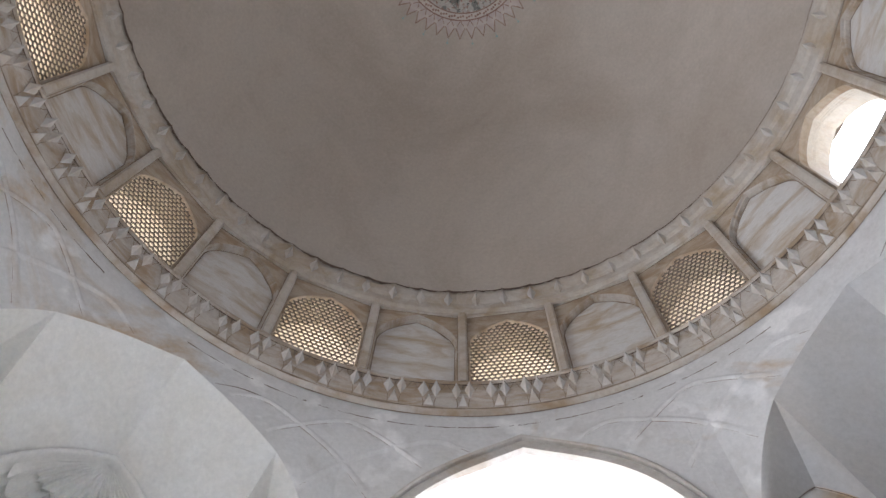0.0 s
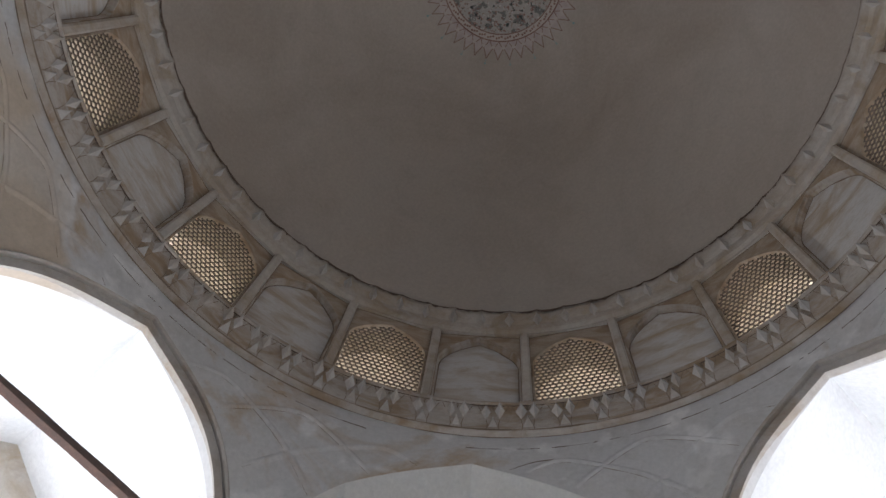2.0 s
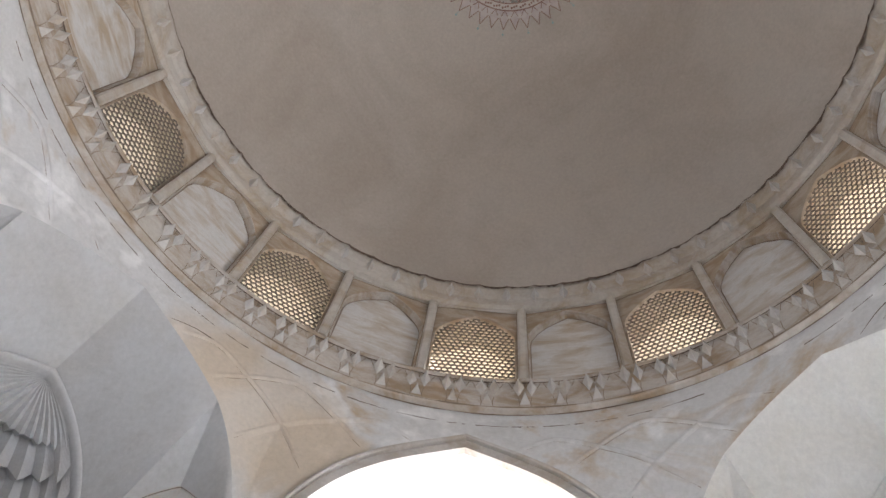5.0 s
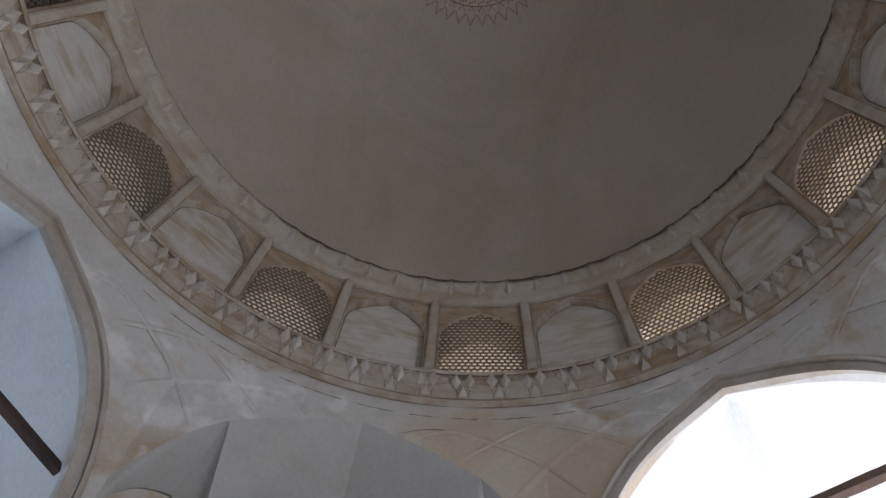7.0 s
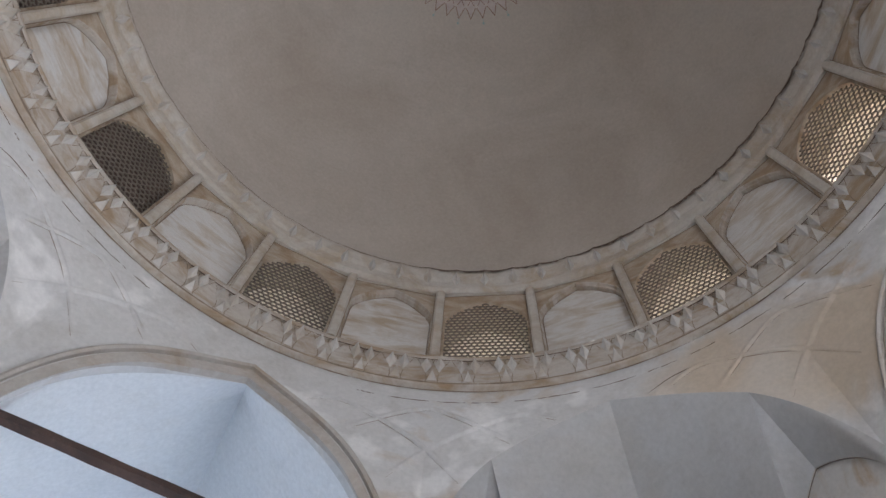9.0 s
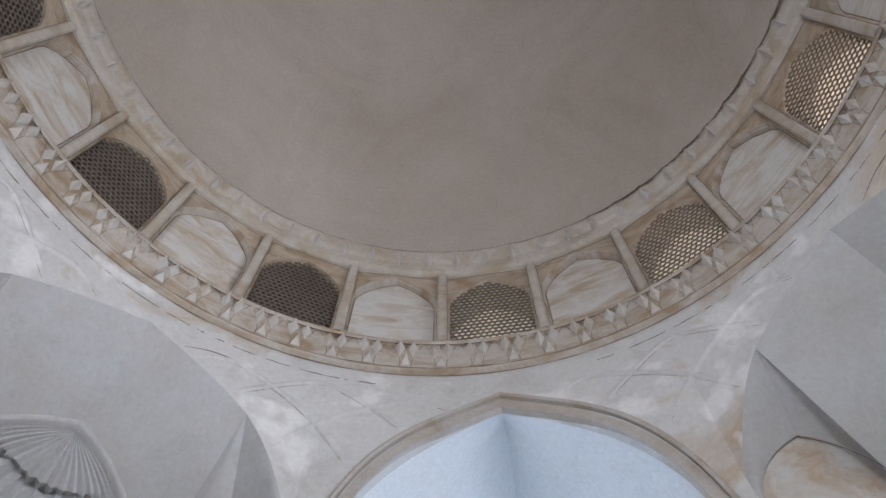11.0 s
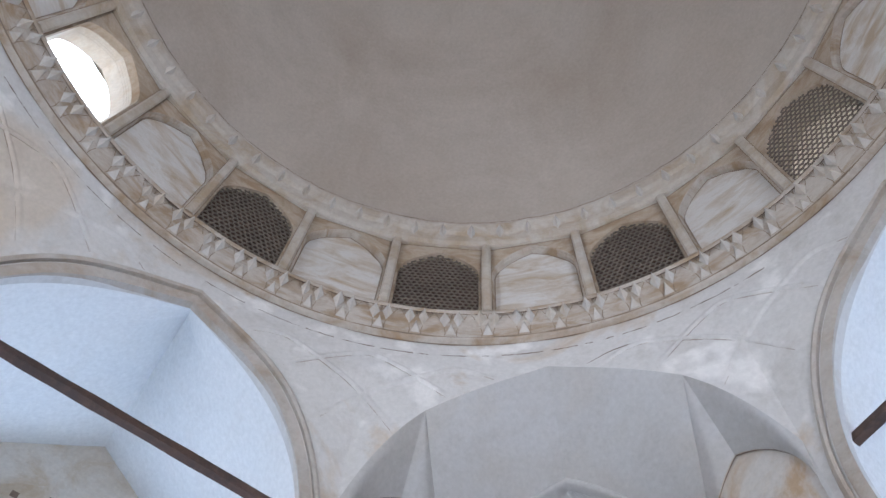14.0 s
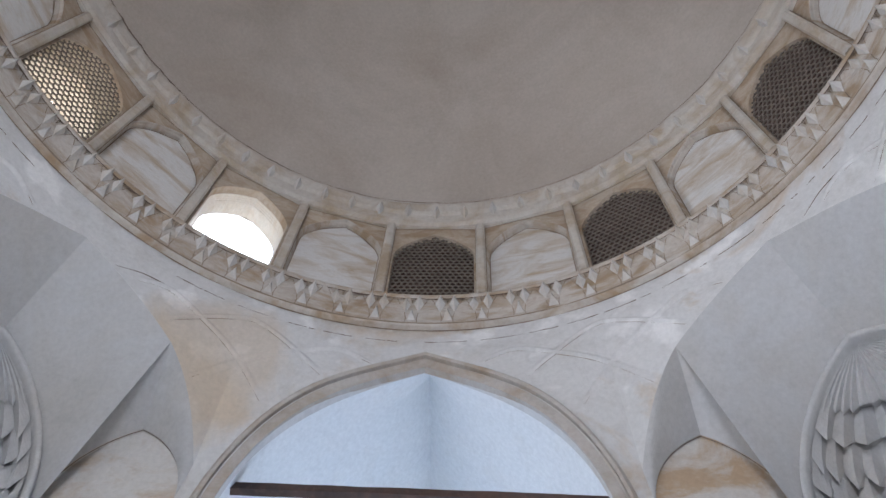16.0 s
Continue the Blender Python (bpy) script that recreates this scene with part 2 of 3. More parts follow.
# ---- hazy bright sky beyond the broken window ----
haze = bpy.data.materials.new("hazy_sky")
haze.use_nodes = True
hb = haze.node_tree.nodes["Principled BSDF"]
hb.inputs["Base Color"].default_value = (0.9, 0.9, 0.9, 1)
hb.inputs["Emission Color"].default_value, hb.inputs["Emission Strength"].default_value = (1.0, 0.98, 0.95, 1), 6.0
s = Sheet()
s.poly([(60, -40, 75), (60, 40, 75), (38, 40, 115), (38, -40, 115)])
tagged(s.make("backdrop", haze, m=turn(30)), "plain hazy white sky", "sky", kind="structure")

# ---- ground and floor ----
s = Sheet()
s.poly([(-400, -400, -0.15), (400, -400, -0.15), (400, 400, -0.15), (-400, 400, -0.15)])
tagged(s.make("ground", PAVING), "pale stone paved ground round the tomb", "ground", kind="structure")
s = Sheet()
s.box(-12.5, 12.5, -12.5, 12.5, -0.14, 0.0)
tagged(s.make("floor", FLOOR), "pale stone floor of the domed hall", "floor", kind="structure")

# ---- octagon walls ----
BAY_START = APO + 0.10
MAIN = KeelArch(2.33, 7.15 + EYE, 10.36 + EYE)
MAIN_WIDE = KeelArch(2.40, 7.15 + EYE, 10.40 + EYE)
OUTER = KeelArch(2.62, 7.15 + EYE, 10.72 + EYE)
SHOULDER = 1.72


class SquinchArch(Arch):
    """Round haunches up to the shoulders, then nearly straight lines to the point."""

    def z(self, u):
        u = abs(u)
        if u >= SHOULDER:
            return Arch.z(self, u)
        lo, f = Arch.z(self, SHOULDER), 1 - u / SHOULDER
        return lo + (self.za - lo) * (f + 0.10 * math.sin(math.pi * f))


SQ = SquinchArch(2.9, 7.0 + EYE, 10.6 + EYE)


def arch_wall(arch, outer, m):
    """A side of the octagon with its pointed opening, and the stone band round it."""
    w = Sheet()
    us = sorted([-HALF + 2 * HALF * k / 80 for k in range(81)] + [arch.hw, -arch.hw])
    rows = []
    for u in us:
        lo = arch.z(u) if abs(u) <= arch.hw else arch.zs
        rows.append([on_wall(u, lo + (Z_CORN - lo) * k / 24) for k in range(25)])
    w.grid(rows)
    for sg in (1, -1):
        w.grid([[(APO, sg * u, z) for z in (0, 4, arch.zs)] for u in (arch.hw, HALF)])
    line = arch.line(24, 0.0)
    w.grid([[on_wall(u, z) for u, z in line], [(BAY_START, u, z) for u, z in line]])
    ob = w.make("wall_1", PLASTER, m=m)
    b = Sheet()
    prof = ((-0.015, -0.09), (-0.015, 0.02), (0.50, 0.03), (0.53, -0.02), (0.61, -0.02), (0.64, 0.065), (0.78, 0.08), (0.92, 0.05), (1.0, -0.03))
    b.grid([[on_wall(ui + (uo - ui) * f, zi + (zo - zi) * f, lift) for (ui, zi), (uo, zo) in zip(line, outer.line(24, 0.0))] for f, lift in prof])
    return ob, b.make("arch_band", BAND, ob, label="weathered grey stone band edging the arch")


walls = []
pairs = [arch_wall(MAIN, OUTER, turn(0)), arch_wall(MAIN_WIDE, OUTER, turn(90))]
for i in range(4):
    if i < 2:
        ob = pairs[i][0]
    else:
        src = pairs[1] if i == 2 else pairs[0]
        ob = share(src[0], m=turn(90 * i))
        share(src[1], ob)
    ob.name = "wall_%d" % (i + 1)
    tagged(ob, "grey lime plaster wall pierced by a tall pointed arch", "wall", kind="structure")
    walls.append(ob)

# ---- vaulted bays behind the arches ----
BAY = Arch(2.60, 7.9 + EYE, 10.62 + EYE)
FAR = Arch(2.0, 7.0 + EYE, 10.08 + EYE)
FARBAND = Arch(2.5, 7.0 + EYE, 10.6 + EYE)
BAY_END = 10.7


def bay_line(d, n=48):
    """Section of the vault: a barrel whose crown is drawn up into a pointed fold that grows outwards."""
    into = d - BAY_START
    wide = 1 + 0.05 * into
    tall, soft = min(1.2, 0.30 + 0.85 * into), 0.28 + 0.26 * into
    pts = []
    for u, z in BAY.line(n, 0.0):
        fold = tall * math.exp(-abs(u) / soft) * smoothstep((z - BAY.zs) / 1.2)
        pts.append((u * wide, z + fold))
    return pts


for i in range(4):
    m = turn(90 * i)
    if i == 0:
        s = Sheet()
        depths = [BAY_START + (BAY_END - BAY_START) * k / 24 for k in range(25)]
        s.grid([[(d, u, z) for u, z in bay_line(d)] for d in depths])
        bay = s.make("vaulted_bay", VAULT, smooth=False, m=m)
        ln = bay_line(BAY_START)
        s = Sheet()
        inn = MAIN_WIDE.line(48, 0.0)
        s.grid([[(BAY_START, ui + (uo - ui) * f, zi + (zo - zi) * f) for (ui, zi), (uo, zo) in zip(inn, ln)] for f in (0, 1)])
        back = s.make("arch_back", VAULT, bay)
        s = Sheet()
        fi, fo, ln = FAR.line(48, 0.0), FARBAND.line(48, 0.0), bay_line(BAY_END)
        s.grid([[(BAY_END, ui + (uo - ui) * f, zi + (zo - zi) * f) for (ui, zi), (uo, zo) in zip(fo, ln)] for f in (0, 1)])
        s.grid([[(BAY_END - 0.06, ui + (uo - ui) * f, zi + (zo - zi) * f) for (ui, zi), (uo, zo) in zip(fi, fo)] for f in (0, 1)])
        s.grid([[(d, u, z) for u, z in fo] for d in (BAY_END - 0.06, BAY_END)])
        s.grid([[(d, u, z) for u, z in fi] for d in (BAY_END - 0.06, BAY_END + 1.0)])
        far = s.make("outer_arch", PALE, bay, label="stained stone arch at the outer end of the bay")
        # putlog holes left in the stone band
        holes = []
        for u, f in ((-1.75, 0.5), (-1.3, 0.62), (-0.85, 0.4), (-0.3, 0.55), (0.2, 0.45), (0.7, 0.6), (1.2, 0.42), (1.6, 0.58)):
            z = FAR.z(u) + (FARBAND.z(u) - FAR.z(u)) * f
            s = Sheet()
            half = 0.045 + 0.02 * f
            s.box(BAY_END - 0.066, BAY_END - 0.03, u - half, u + half, z - half, z + half)
            holes.append(s.make("putlog_hole", CRACK, bay, label="small dark square hole"))
    else:
        bay = share(bay, m=m)
        share(back, bay)
        share(far, bay)
        for h in holes:
            share(h, bay)
    tagged(bay, "white plastered pointed barrel vault behind the arch", "vault", kind="structure")

# ---- drum, cornices and dome ----
# outer facade and terrace close the block
EXT = BAY_END + 1.0
for i in range(4):
    m = turn(90 * i)
    if i == 0:
        s = Sheet()
        us = sorted([-EXT + 2 * EXT * k / 60 for k in range(61)] + [FAR.hw, -FAR.hw])
        s.grid([[(EXT, u, (FAR.z(u) if abs(u) <= FAR.hw else FAR.zs) * (1 - k) + k * (Z_FOOT - 0.35)) for k in (0, 1)] for u in us])
        for sg in (1, -1):
            s.grid([[(EXT, sg * u, z) for z in (-0.14, FAR.zs)] for u in (FAR.hw, EXT)])
        fac = s.make("facade", STONE, m=m)
    else:
        fac = share(fac, m=m)
    tagged(fac, "weathered stone outer wall of the tomb", "wall", kind="structure")
s = Sheet()
s.grid([[(r * math.cos(radians(a * 7.5)), r * math.sin(radians(a * 7.5)), Z_FOOT - 0.35) for a in range(49)] for r in (6.62, 7.7, 10, 16.3)])
tagged(s.make("terrace", MARBLE), "pale stone roof terrace round the drum", "roof", kind="structure")


def ring(profile, n=144):
    return [[(r * math.cos(2 * math.pi * k / n), r * math.sin(2 * math.pi * k / n), z) for k in range(n + 1)] for r, z in profile]


s = Sheet()
s.grid(ring([(6.50, Z_CORN - 0.02), (6.41, Z_CORN - 0.01), (6.395, Z_CORN + 0.005), (6.395, Z_CORN + 0.055), (6.445, Z_CORN + 0.07), (6.475, Z_CORN + 0.10), (6.47, Z_CORN + 0.30), (6.46, Z_CORN + 0.55), (6.43, Z_CORN + 0.80), (6.40, Z_FOOT - 0.05), (6.40, Z_FOOT), (6.60, Z_FOOT)]))
lower = tagged(s.make("lower_cornice", STONE), "weathered marble cornice with rows of small pointed muqarnas", "cornice", kind="structure")
s = Sheet()
CUSPS, n = 72, 720


def cusp(k):
    """0 at the cusps, 1 in the hollows between them."""
    worn = smoothstep((95 - abs((360 * k / n - 155 + 180) % 360 - 180)) / 40 + 0.5)
    return abs(math.sin(math.pi * CUSPS * k / n)) ** 0.6 * (0.35 + 0.65 * worn)


rows = []
for r, z, amp in ((6.62, 0.0, 0), (6.44, 0.0, 0), (6.43, 0.05, 0), (6.37, 0.10, 0), (6.36, 0.16, 0), (6.33, 0.34, 0.03), (6.27, 0.42, 0.05), (6.23, 0.60, 0.035), (6.225, 0.66, 0.03), (6.5, 0.70, 0)):
    row = []
    for k in range(n + 1):
        a = 2 * math.pi * k / n
        wear = 0.013 * noise.noise((40 * math.cos(a), 40 * math.sin(a), z)) * (z > 0.3) + 0.014 * noise.noise((12 * math.cos(a), 12 * math.sin(a), z * 2))
        rr = r + amp * cusp(k) + wear
        row.append((rr * math.cos(a), rr * math.sin(a), Z_TOP + z))
    rows.append(row)
s.grid(rows)
upper = tagged(s.make("upper_cornice", PALE), "worn stone cornice ledge under the dome", "cornice", kind="structure")
DOME_Z, DOME_R, DOME_H = Z_TOP + 0.66, 6.42, 6.0
s = Sheet()
T0 = radians(26)                # the dome springs already leaning inwards


def dome_z(r):
    """Height of the dome's inner face at a distance from its axis."""
    return DOME_Z + DOME_H * (math.sqrt(max(0.0, 1 - (r / DOME_R * math.cos(T0)) ** 2)) - math.sin(T0)) / (1 - math.sin(T0))


s.grid(ring([(r, dome_z(r)) for r in [DOME_R * math.sin(math.pi / 2 * (1 - k / 40)) for k in range(40)] + [0.001]], 120))
s.grid(ring([((DOME_R + 1.2) * math.cos(math.pi / 2 * k / 14), DOME_Z + (DOME_H + 0.8) * math.sin(math.pi / 2 * k / 14)) for k in range(14)] + [(0.001, DOME_Z + DOME_H + 0.8)], 96))
dome = tagged(s.make("dome_ceiling", DOME, smooth=True), "plain grey-brown plaster dome with a faded painted rosette", "dome", kind="structure")

# ---- drum panels ----
PANEL_D = 6.50 * math.cos(radians(7.5)) + 0.03
PW = PANEL_D * math.tan(radians(7.5))
WIN = FlatArch(0.72, 13.95 + EYE, 14.77 + EYE)
BLIND = FlatArch(0.745, 13.95 + EYE, 14.91 + EYE)
DEPTH = 1.5
WIDE_WIN = FlatArch(0.80, 13.95 + EYE, 15.02 + EYE)


def plate(arch, d, zlo, zhi, half):
    """A flat plate with an arched opening."""
    s = Sheet()
    us = sorted([arch.hw * math.sin(math.pi / 2 * k / 14) for k in range(-14, 15)])
    s.grid([[(d, u, arch.z(u) * (1 - k) + zhi * k) for k in (0, 1)] for u in us])
    for sg in (1, -1):
        s.grid([[(d, sg * u, z) for z in (zlo, arch.zs, zhi)] for u in (arch.hw, half)])
    return s


drum = tagged(empty("drum_wall"), "marble drum wall divided into arched panels", "wall", kind="structure")
# pilasters
s = Sheet()
prof = [(0.02, 0.085), (-0.055, 0.085), (-0.085, 0.05), (-0.085, -0.05), (-0.055, -0.085), (0.02, -0.085)]
s.grid([[(6.47 + d, u, z) for d, u in prof] for z in (Z_FOOT, Z_TOP)])
pil0 = s.make("pilaster", PALE, drum, m=turn(7.5))
for k in range(1, 24):
    share(pil0, drum, turn(7.5 + 15 * k))

# dirt-filled joints beside the pilasters and under the upper cornice
s = Sheet()
for sg in (1, -1):
    s.grid([[(PANEL_D - 0.004, sg * (0.087 + w * 0.007 * (1.4 + noise.noise((z * 3, sg, 1)))), z) for w in (0, 1)] for z in [Z_FOOT + (Z_TOP - Z_FOOT) * k / 16 for k in range(17)]])
j0 = s.make("joint", JOINT, drum, m=turn(7.5))
for k in range(1, 24):
    share(j0, drum, turn(7.5 + 15 * k))
s = Sheet()
s.grid([[(PANEL_D - 0.005, u, Z_TOP - d * (0.025 + 0.02 * noise.noise((u * 4, 2, 0)))) for d in (0, 1)] for u in [PW * k / 10 for k in range(-10, 11)]])
j1 = s.make("joint", JOINT, drum, m=turn(0))
for k in range(1, 24):
    share(j1, drum, turn(15 * k))

# blind panels
s = plate(BLIND, PANEL_D, Z_FOOT, Z_TOP, PW + 0.02)
s.grid([[(d, u, z) for u, z in BLIND.line(14, Z_FOOT)] for d in (PANEL_D, PANEL_D + 0.14)])
spand0 = s.make("spandrel", SPANDREL, drum, m=turn(15))
s = Sheet()
s.poly([(PANEL_D + 0.135, u, z) for u, z in BLIND.line(14, Z_FOOT)])
pan0 = s.make("blind_panel", PANEL, drum, m=turn(15))
a2 = FlatArch(BLIND.hw + 0.018, BLIND.zs, BLIND.za + 0.03)
s = Sheet()
inn, out = FlatArch(BLIND.hw - 0.014, BLIND.zs, BLIND.za - 0.022).line(14, Z_FOOT + 0.01), a2.line(14, Z_FOOT + 0.01)
s.grid([[(PANEL_D + dd, ui + (uo - ui) * f, zi + (zo - zi) * f) for (ui, zi), (uo, zo) in zip(inn, out)] for f, dd in ((0, 0.13), (0, 0.05), (0.35, 0.04), (0.4, -0.012), (0.8, -0.022), (1, -0.015), (1, 0.005))])
trim0 = s.make("arch_trim", STONE, drum, m=turn(15))
s = Sheet()
rows = [[], []]
for i, (u, z) in enumerate(inn):
    w = 0.012 + 0.035 * max(0.0, noise.noise((u * 3, z * 3, 7)) + 0.25)
    rows[0].append((PANEL_D + 0.13, u * 1.01, z + 0.01))
    rows[1].append((PANEL_D + 0.13, u * (1 - w), z - (w if z > BLIND.zs else 0)))
s.grid(rows)
edge0 = s.make("joint", JOINT, drum, m=turn(15))
for k in range(3, 24, 2):
    for o in (spand0, pan0, trim0, edge0):
        share(o, drum, turn(15 * k))

# windows
def window_frame(m):
    s = plate(WIN, PANEL_D, Z_FOOT, Z_TOP, PW + 0.02)
    s.grid([[(d, u, z) for u, z in WIN.line(14, Z_FOOT)] for d in (PANEL_D, PANEL_D + 0.16)])
    return s.make("window_1", SPANDREL, m=m)


def window_reveal(parent, depth, mat):
    """Lining of the deep opening and the drum's outer face round it."""
    s = Sheet()
    ln = WIN.line(14, Z_FOOT)
    wide = WIDE_WIN.line(14, Z_FOOT)
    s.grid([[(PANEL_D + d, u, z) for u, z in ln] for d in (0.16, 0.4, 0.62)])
    inner = s.make("inner_reveal", INNER, parent, label="stone lining behind the lattice, coloured dark for shade")
    s = Sheet()
    s.grid([[(PANEL_D + 0.62, u, z) for u, z in row] for row in (ln, wide)])
    s.grid([[(PANEL_D + 0.62 + (depth - 0.62) * k / 6, u, z) for u, z in wide] for k in range(7)])
    r = s.make("reveal", mat, parent, label="rough brick lining of the window opening")
    s = Sheet()
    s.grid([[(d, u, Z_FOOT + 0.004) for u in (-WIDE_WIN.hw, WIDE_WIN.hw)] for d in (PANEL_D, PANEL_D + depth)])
    sill = s.make("sill", SILL, parent, label="grey stone sill, coloured dark to dim the reveal")
    out = plate(WIDE_WIN, PANEL_D + depth, Z_FOOT - 0.4, Z_TOP + 0.8, (PANEL_D + DEPTH) * math.tan(radians(7.5)) + 0.01)
    f = out.make("outer_face", STONE, parent)
    return r, f, sill, inner


CX, CZ, T_J = 0.102, 0.118, 0.022


def lattice():
    """Hexagonal openings in staggered rows, cut through a stone slab."""
    s = Sheet()
    hexa = [(math.cos(radians(30 + 60 * k)), math.sin(radians(30 + 60 * k))) for k in range(6)]
    sx, sz = CX / math.sqrt(3), CZ / 1.5
    rows = int((WIN.za - Z_FOOT) / CZ) + 2
    d0, d1 = PANEL_D + 0.05, PANEL_D + 0.05 + T_J
    for j in range(rows):
        z = Z_FOOT + CZ * (j + 0.3)
        for i in range(-9, 10):
            u = CX * (i + 0.5 * (j % 2))
            if abs(u) > WIN.hw + 0.04 or z > WIN.z(u) + 0.05:
                continue
            o = [(u + sx * a, z + sz * b) for a, b in hexa]
            q = [(u + sx * a * 0.79, z + sz * b * 0.79) for a, b in hexa]
            b0 = len(s.v)
            s.v += [(d0, *p) for p in o] + [(d0, *p) for p in q] + [(d1, *p) for p in q] + [(d1, *p) for p in o]
            for k in range(6):
                n = (k + 1) % 6
                s.f += [(b0 + k, b0 + n, b0 + 6 + n, b0 + 6 + k), (b0 + 6 + k, b0 + 6 + n, b0 + 12 + n, b0 + 12 + k), (b0 + 12 + k, b0 + 12 + n, b0 + 18 + n, b0 + 18 + k)]
    return s


# windows away from the sun; an added dark board stands for their shade
DARKENED = (20, 22, 0)
first = None
for w, k in enumerate(range(0, 24, 2)):
    m = turn(15 * k)
    if first is None:
        first = ob = window_frame(m)
        rev0, out0, sill0, inner0 = window_reveal(ob, DEPTH, LINING)
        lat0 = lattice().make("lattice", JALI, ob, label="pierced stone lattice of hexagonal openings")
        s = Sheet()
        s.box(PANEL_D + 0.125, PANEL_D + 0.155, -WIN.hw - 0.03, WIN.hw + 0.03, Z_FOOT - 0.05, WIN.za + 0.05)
        blk0 = s.make("shade_board", WOOD, ob, label="dark old boards closing the window behind")
    else:
        ob = share(first, m=m)
        if k == 2:
            # the outer part of the broken window has lost its head and opens high
            big = Arch(0.86, 15.6 + EYE, 17.1 + EYE)
            s = Sheet()
            s.grid([[(d, u, z) for u, z in WIN.line(14, Z_FOOT)] for d in (PANEL_D + 0.16, PANEL_D + 0.62)])
            s.grid([[(PANEL_D + 0.62, u, z) for u, z in ln] for ln in (WIN.line(14, Z_FOOT), big.line(14, Z_FOOT))])
            s.grid([[(d, u, z) for u, z in big.line(14, Z_FOOT)] for d in (PANEL_D + 0.62, PANEL_D + DEPTH)])
            s.grid([[(d, u, Z_FOOT + 0.004) for u in (-WIN.hw, WIN.hw)] for d in (PANEL_D, PANEL_D + DEPTH)])
            s.make("reveal", BRICK, ob, label="broken pale brick lining of the open window")
            plate(big, PANEL_D + DEPTH, Z_FOOT - 0.4, Z_TOP + 2.3, (PANEL_D + DEPTH) * math.tan(radians(7.5)) + 0.01).make("outer_face", STONE, ob)
            # brick courses along the soffit of the broken window
            for c in range(4):
                s = Sheet()
                d = PANEL_D + 0.165 + 0.05 * c
                us = [WIN.hw * (0.96 - 1.92 * j / 24) for j in range(25)]
                low = [0.010 + 0.006 * noise.noise((u * 5, c * 2.3, 0.4)) for u in us]
                s.grid([[(d + dd, u, WIN.z(u) - f * w + 0.01 * (1 - f)) for u, w in zip(us, low)] for dd, f in ((0, 0), (0, 1), (0.034, 1), (0.034, 0))])
                s.make("brick_course", BRICK, ob)
        else:
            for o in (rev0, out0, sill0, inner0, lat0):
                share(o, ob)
        if k in DARKENED:
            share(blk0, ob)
    ob.name = "window_%d" % (w + 1)
    tagged(ob, "arched window opening broken open to the sky" if k == 2 else "arched window closed by a pierced stone lattice", "window", kind="structure")
# outer faces behind the blind panels
for k in range(1, 24, 2):
    if k == 1:
        s = Sheet()
        e = (PANEL_D + DEPTH) * math.tan(radians(7.5)) + 0.01
        s.grid([[(PANEL_D + DEPTH, u, z) for z in (Z_FOOT - 0.4, Z_TOP + 0.8)] for u in (-e, e)])
        of = s.make("outer_face", STONE, drum, m=turn(15))
    else:
        share(of, drum, turn(15 * k))

# dark ragged strips along the rims of the two cornices
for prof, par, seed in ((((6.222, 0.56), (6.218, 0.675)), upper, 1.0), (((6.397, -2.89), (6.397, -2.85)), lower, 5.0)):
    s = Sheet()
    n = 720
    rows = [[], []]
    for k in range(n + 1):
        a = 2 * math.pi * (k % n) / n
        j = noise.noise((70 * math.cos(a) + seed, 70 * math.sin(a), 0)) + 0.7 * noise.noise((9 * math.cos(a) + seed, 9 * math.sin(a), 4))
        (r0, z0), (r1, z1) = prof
        rim_weight = smoothstep((95 - abs((math.degrees(a) - 155 + 180) % 360 - 180)) / 40 + 0.5)
        w = (z1 - z0) * max(0.0, 0.62 + 0.8 * j) * (0.25 + 0.75 * rim_weight if par is upper else 1)
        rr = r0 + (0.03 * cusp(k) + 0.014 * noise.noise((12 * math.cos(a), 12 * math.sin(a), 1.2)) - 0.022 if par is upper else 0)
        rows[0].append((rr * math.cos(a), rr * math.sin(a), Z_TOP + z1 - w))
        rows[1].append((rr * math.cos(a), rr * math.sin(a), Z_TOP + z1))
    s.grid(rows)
    s.make("dark_rim", CRACK, par, label="dark ragged rim")

# small leaf-shaped crests along the upper cornice
s = Sheet()
foot, tip, ridge = (6.35, 0, Z_TOP + 0.20), (6.215, 0, Z_TOP + 0.58), (6.195, 0, Z_TOP + 0.40)
for sg in (1, -1):
    edge = (6.315, sg * 0.095, Z_TOP + 0.42)
    s.poly((foot, edge, ridge)[::sg]).poly((ridge, edge, tip)[::sg])
crest0 = s.make("leaf_crest", TOOTH, upper, m=turn(0))
for k in range(1, CUSPS):
    share(crest0, upper, turn(360 * k / CUSPS))

# dirt lines along the bottom moulding of the lower cornice
for rr, zz, wide, seed in ((6.392, Z_CORN + 0.03, 0.045, 2.0), (6.442, Z_CORN + 0.085, 0.02, 6.0), (6.49, Z_CORN - 0.035, 0.03, 8.0)):
    s = Sheet()
    rows = [[], []]
    for k in range(361):
        a = radians(k % 360)
        w = wide * max(0.1, 0.7 + 1.1 * noise.noise((14 * math.cos(a) + seed, 14 * math.sin(a), seed)) + 0.5 * noise.noise((60 * math.cos(a), 60 * math.sin(a), seed)))
        for row, d in zip(rows, (-0.5, 0.5)):
            row.append((rr * math.cos(a), rr * math.sin(a), zz + d * w))
    s.grid(rows)
    s.make("joint", JOINT, lower)

# muqarnas teeth of the lower cornice
def tooth(pts):
    s = Sheet()
    b, l, r, f, t = pts
    s.poly((b, f, l)).poly((b, r, f)).poly((l, f, t)).poly((r, t, f)).poly((b, l, t)).poly((b, t, r))
    return s


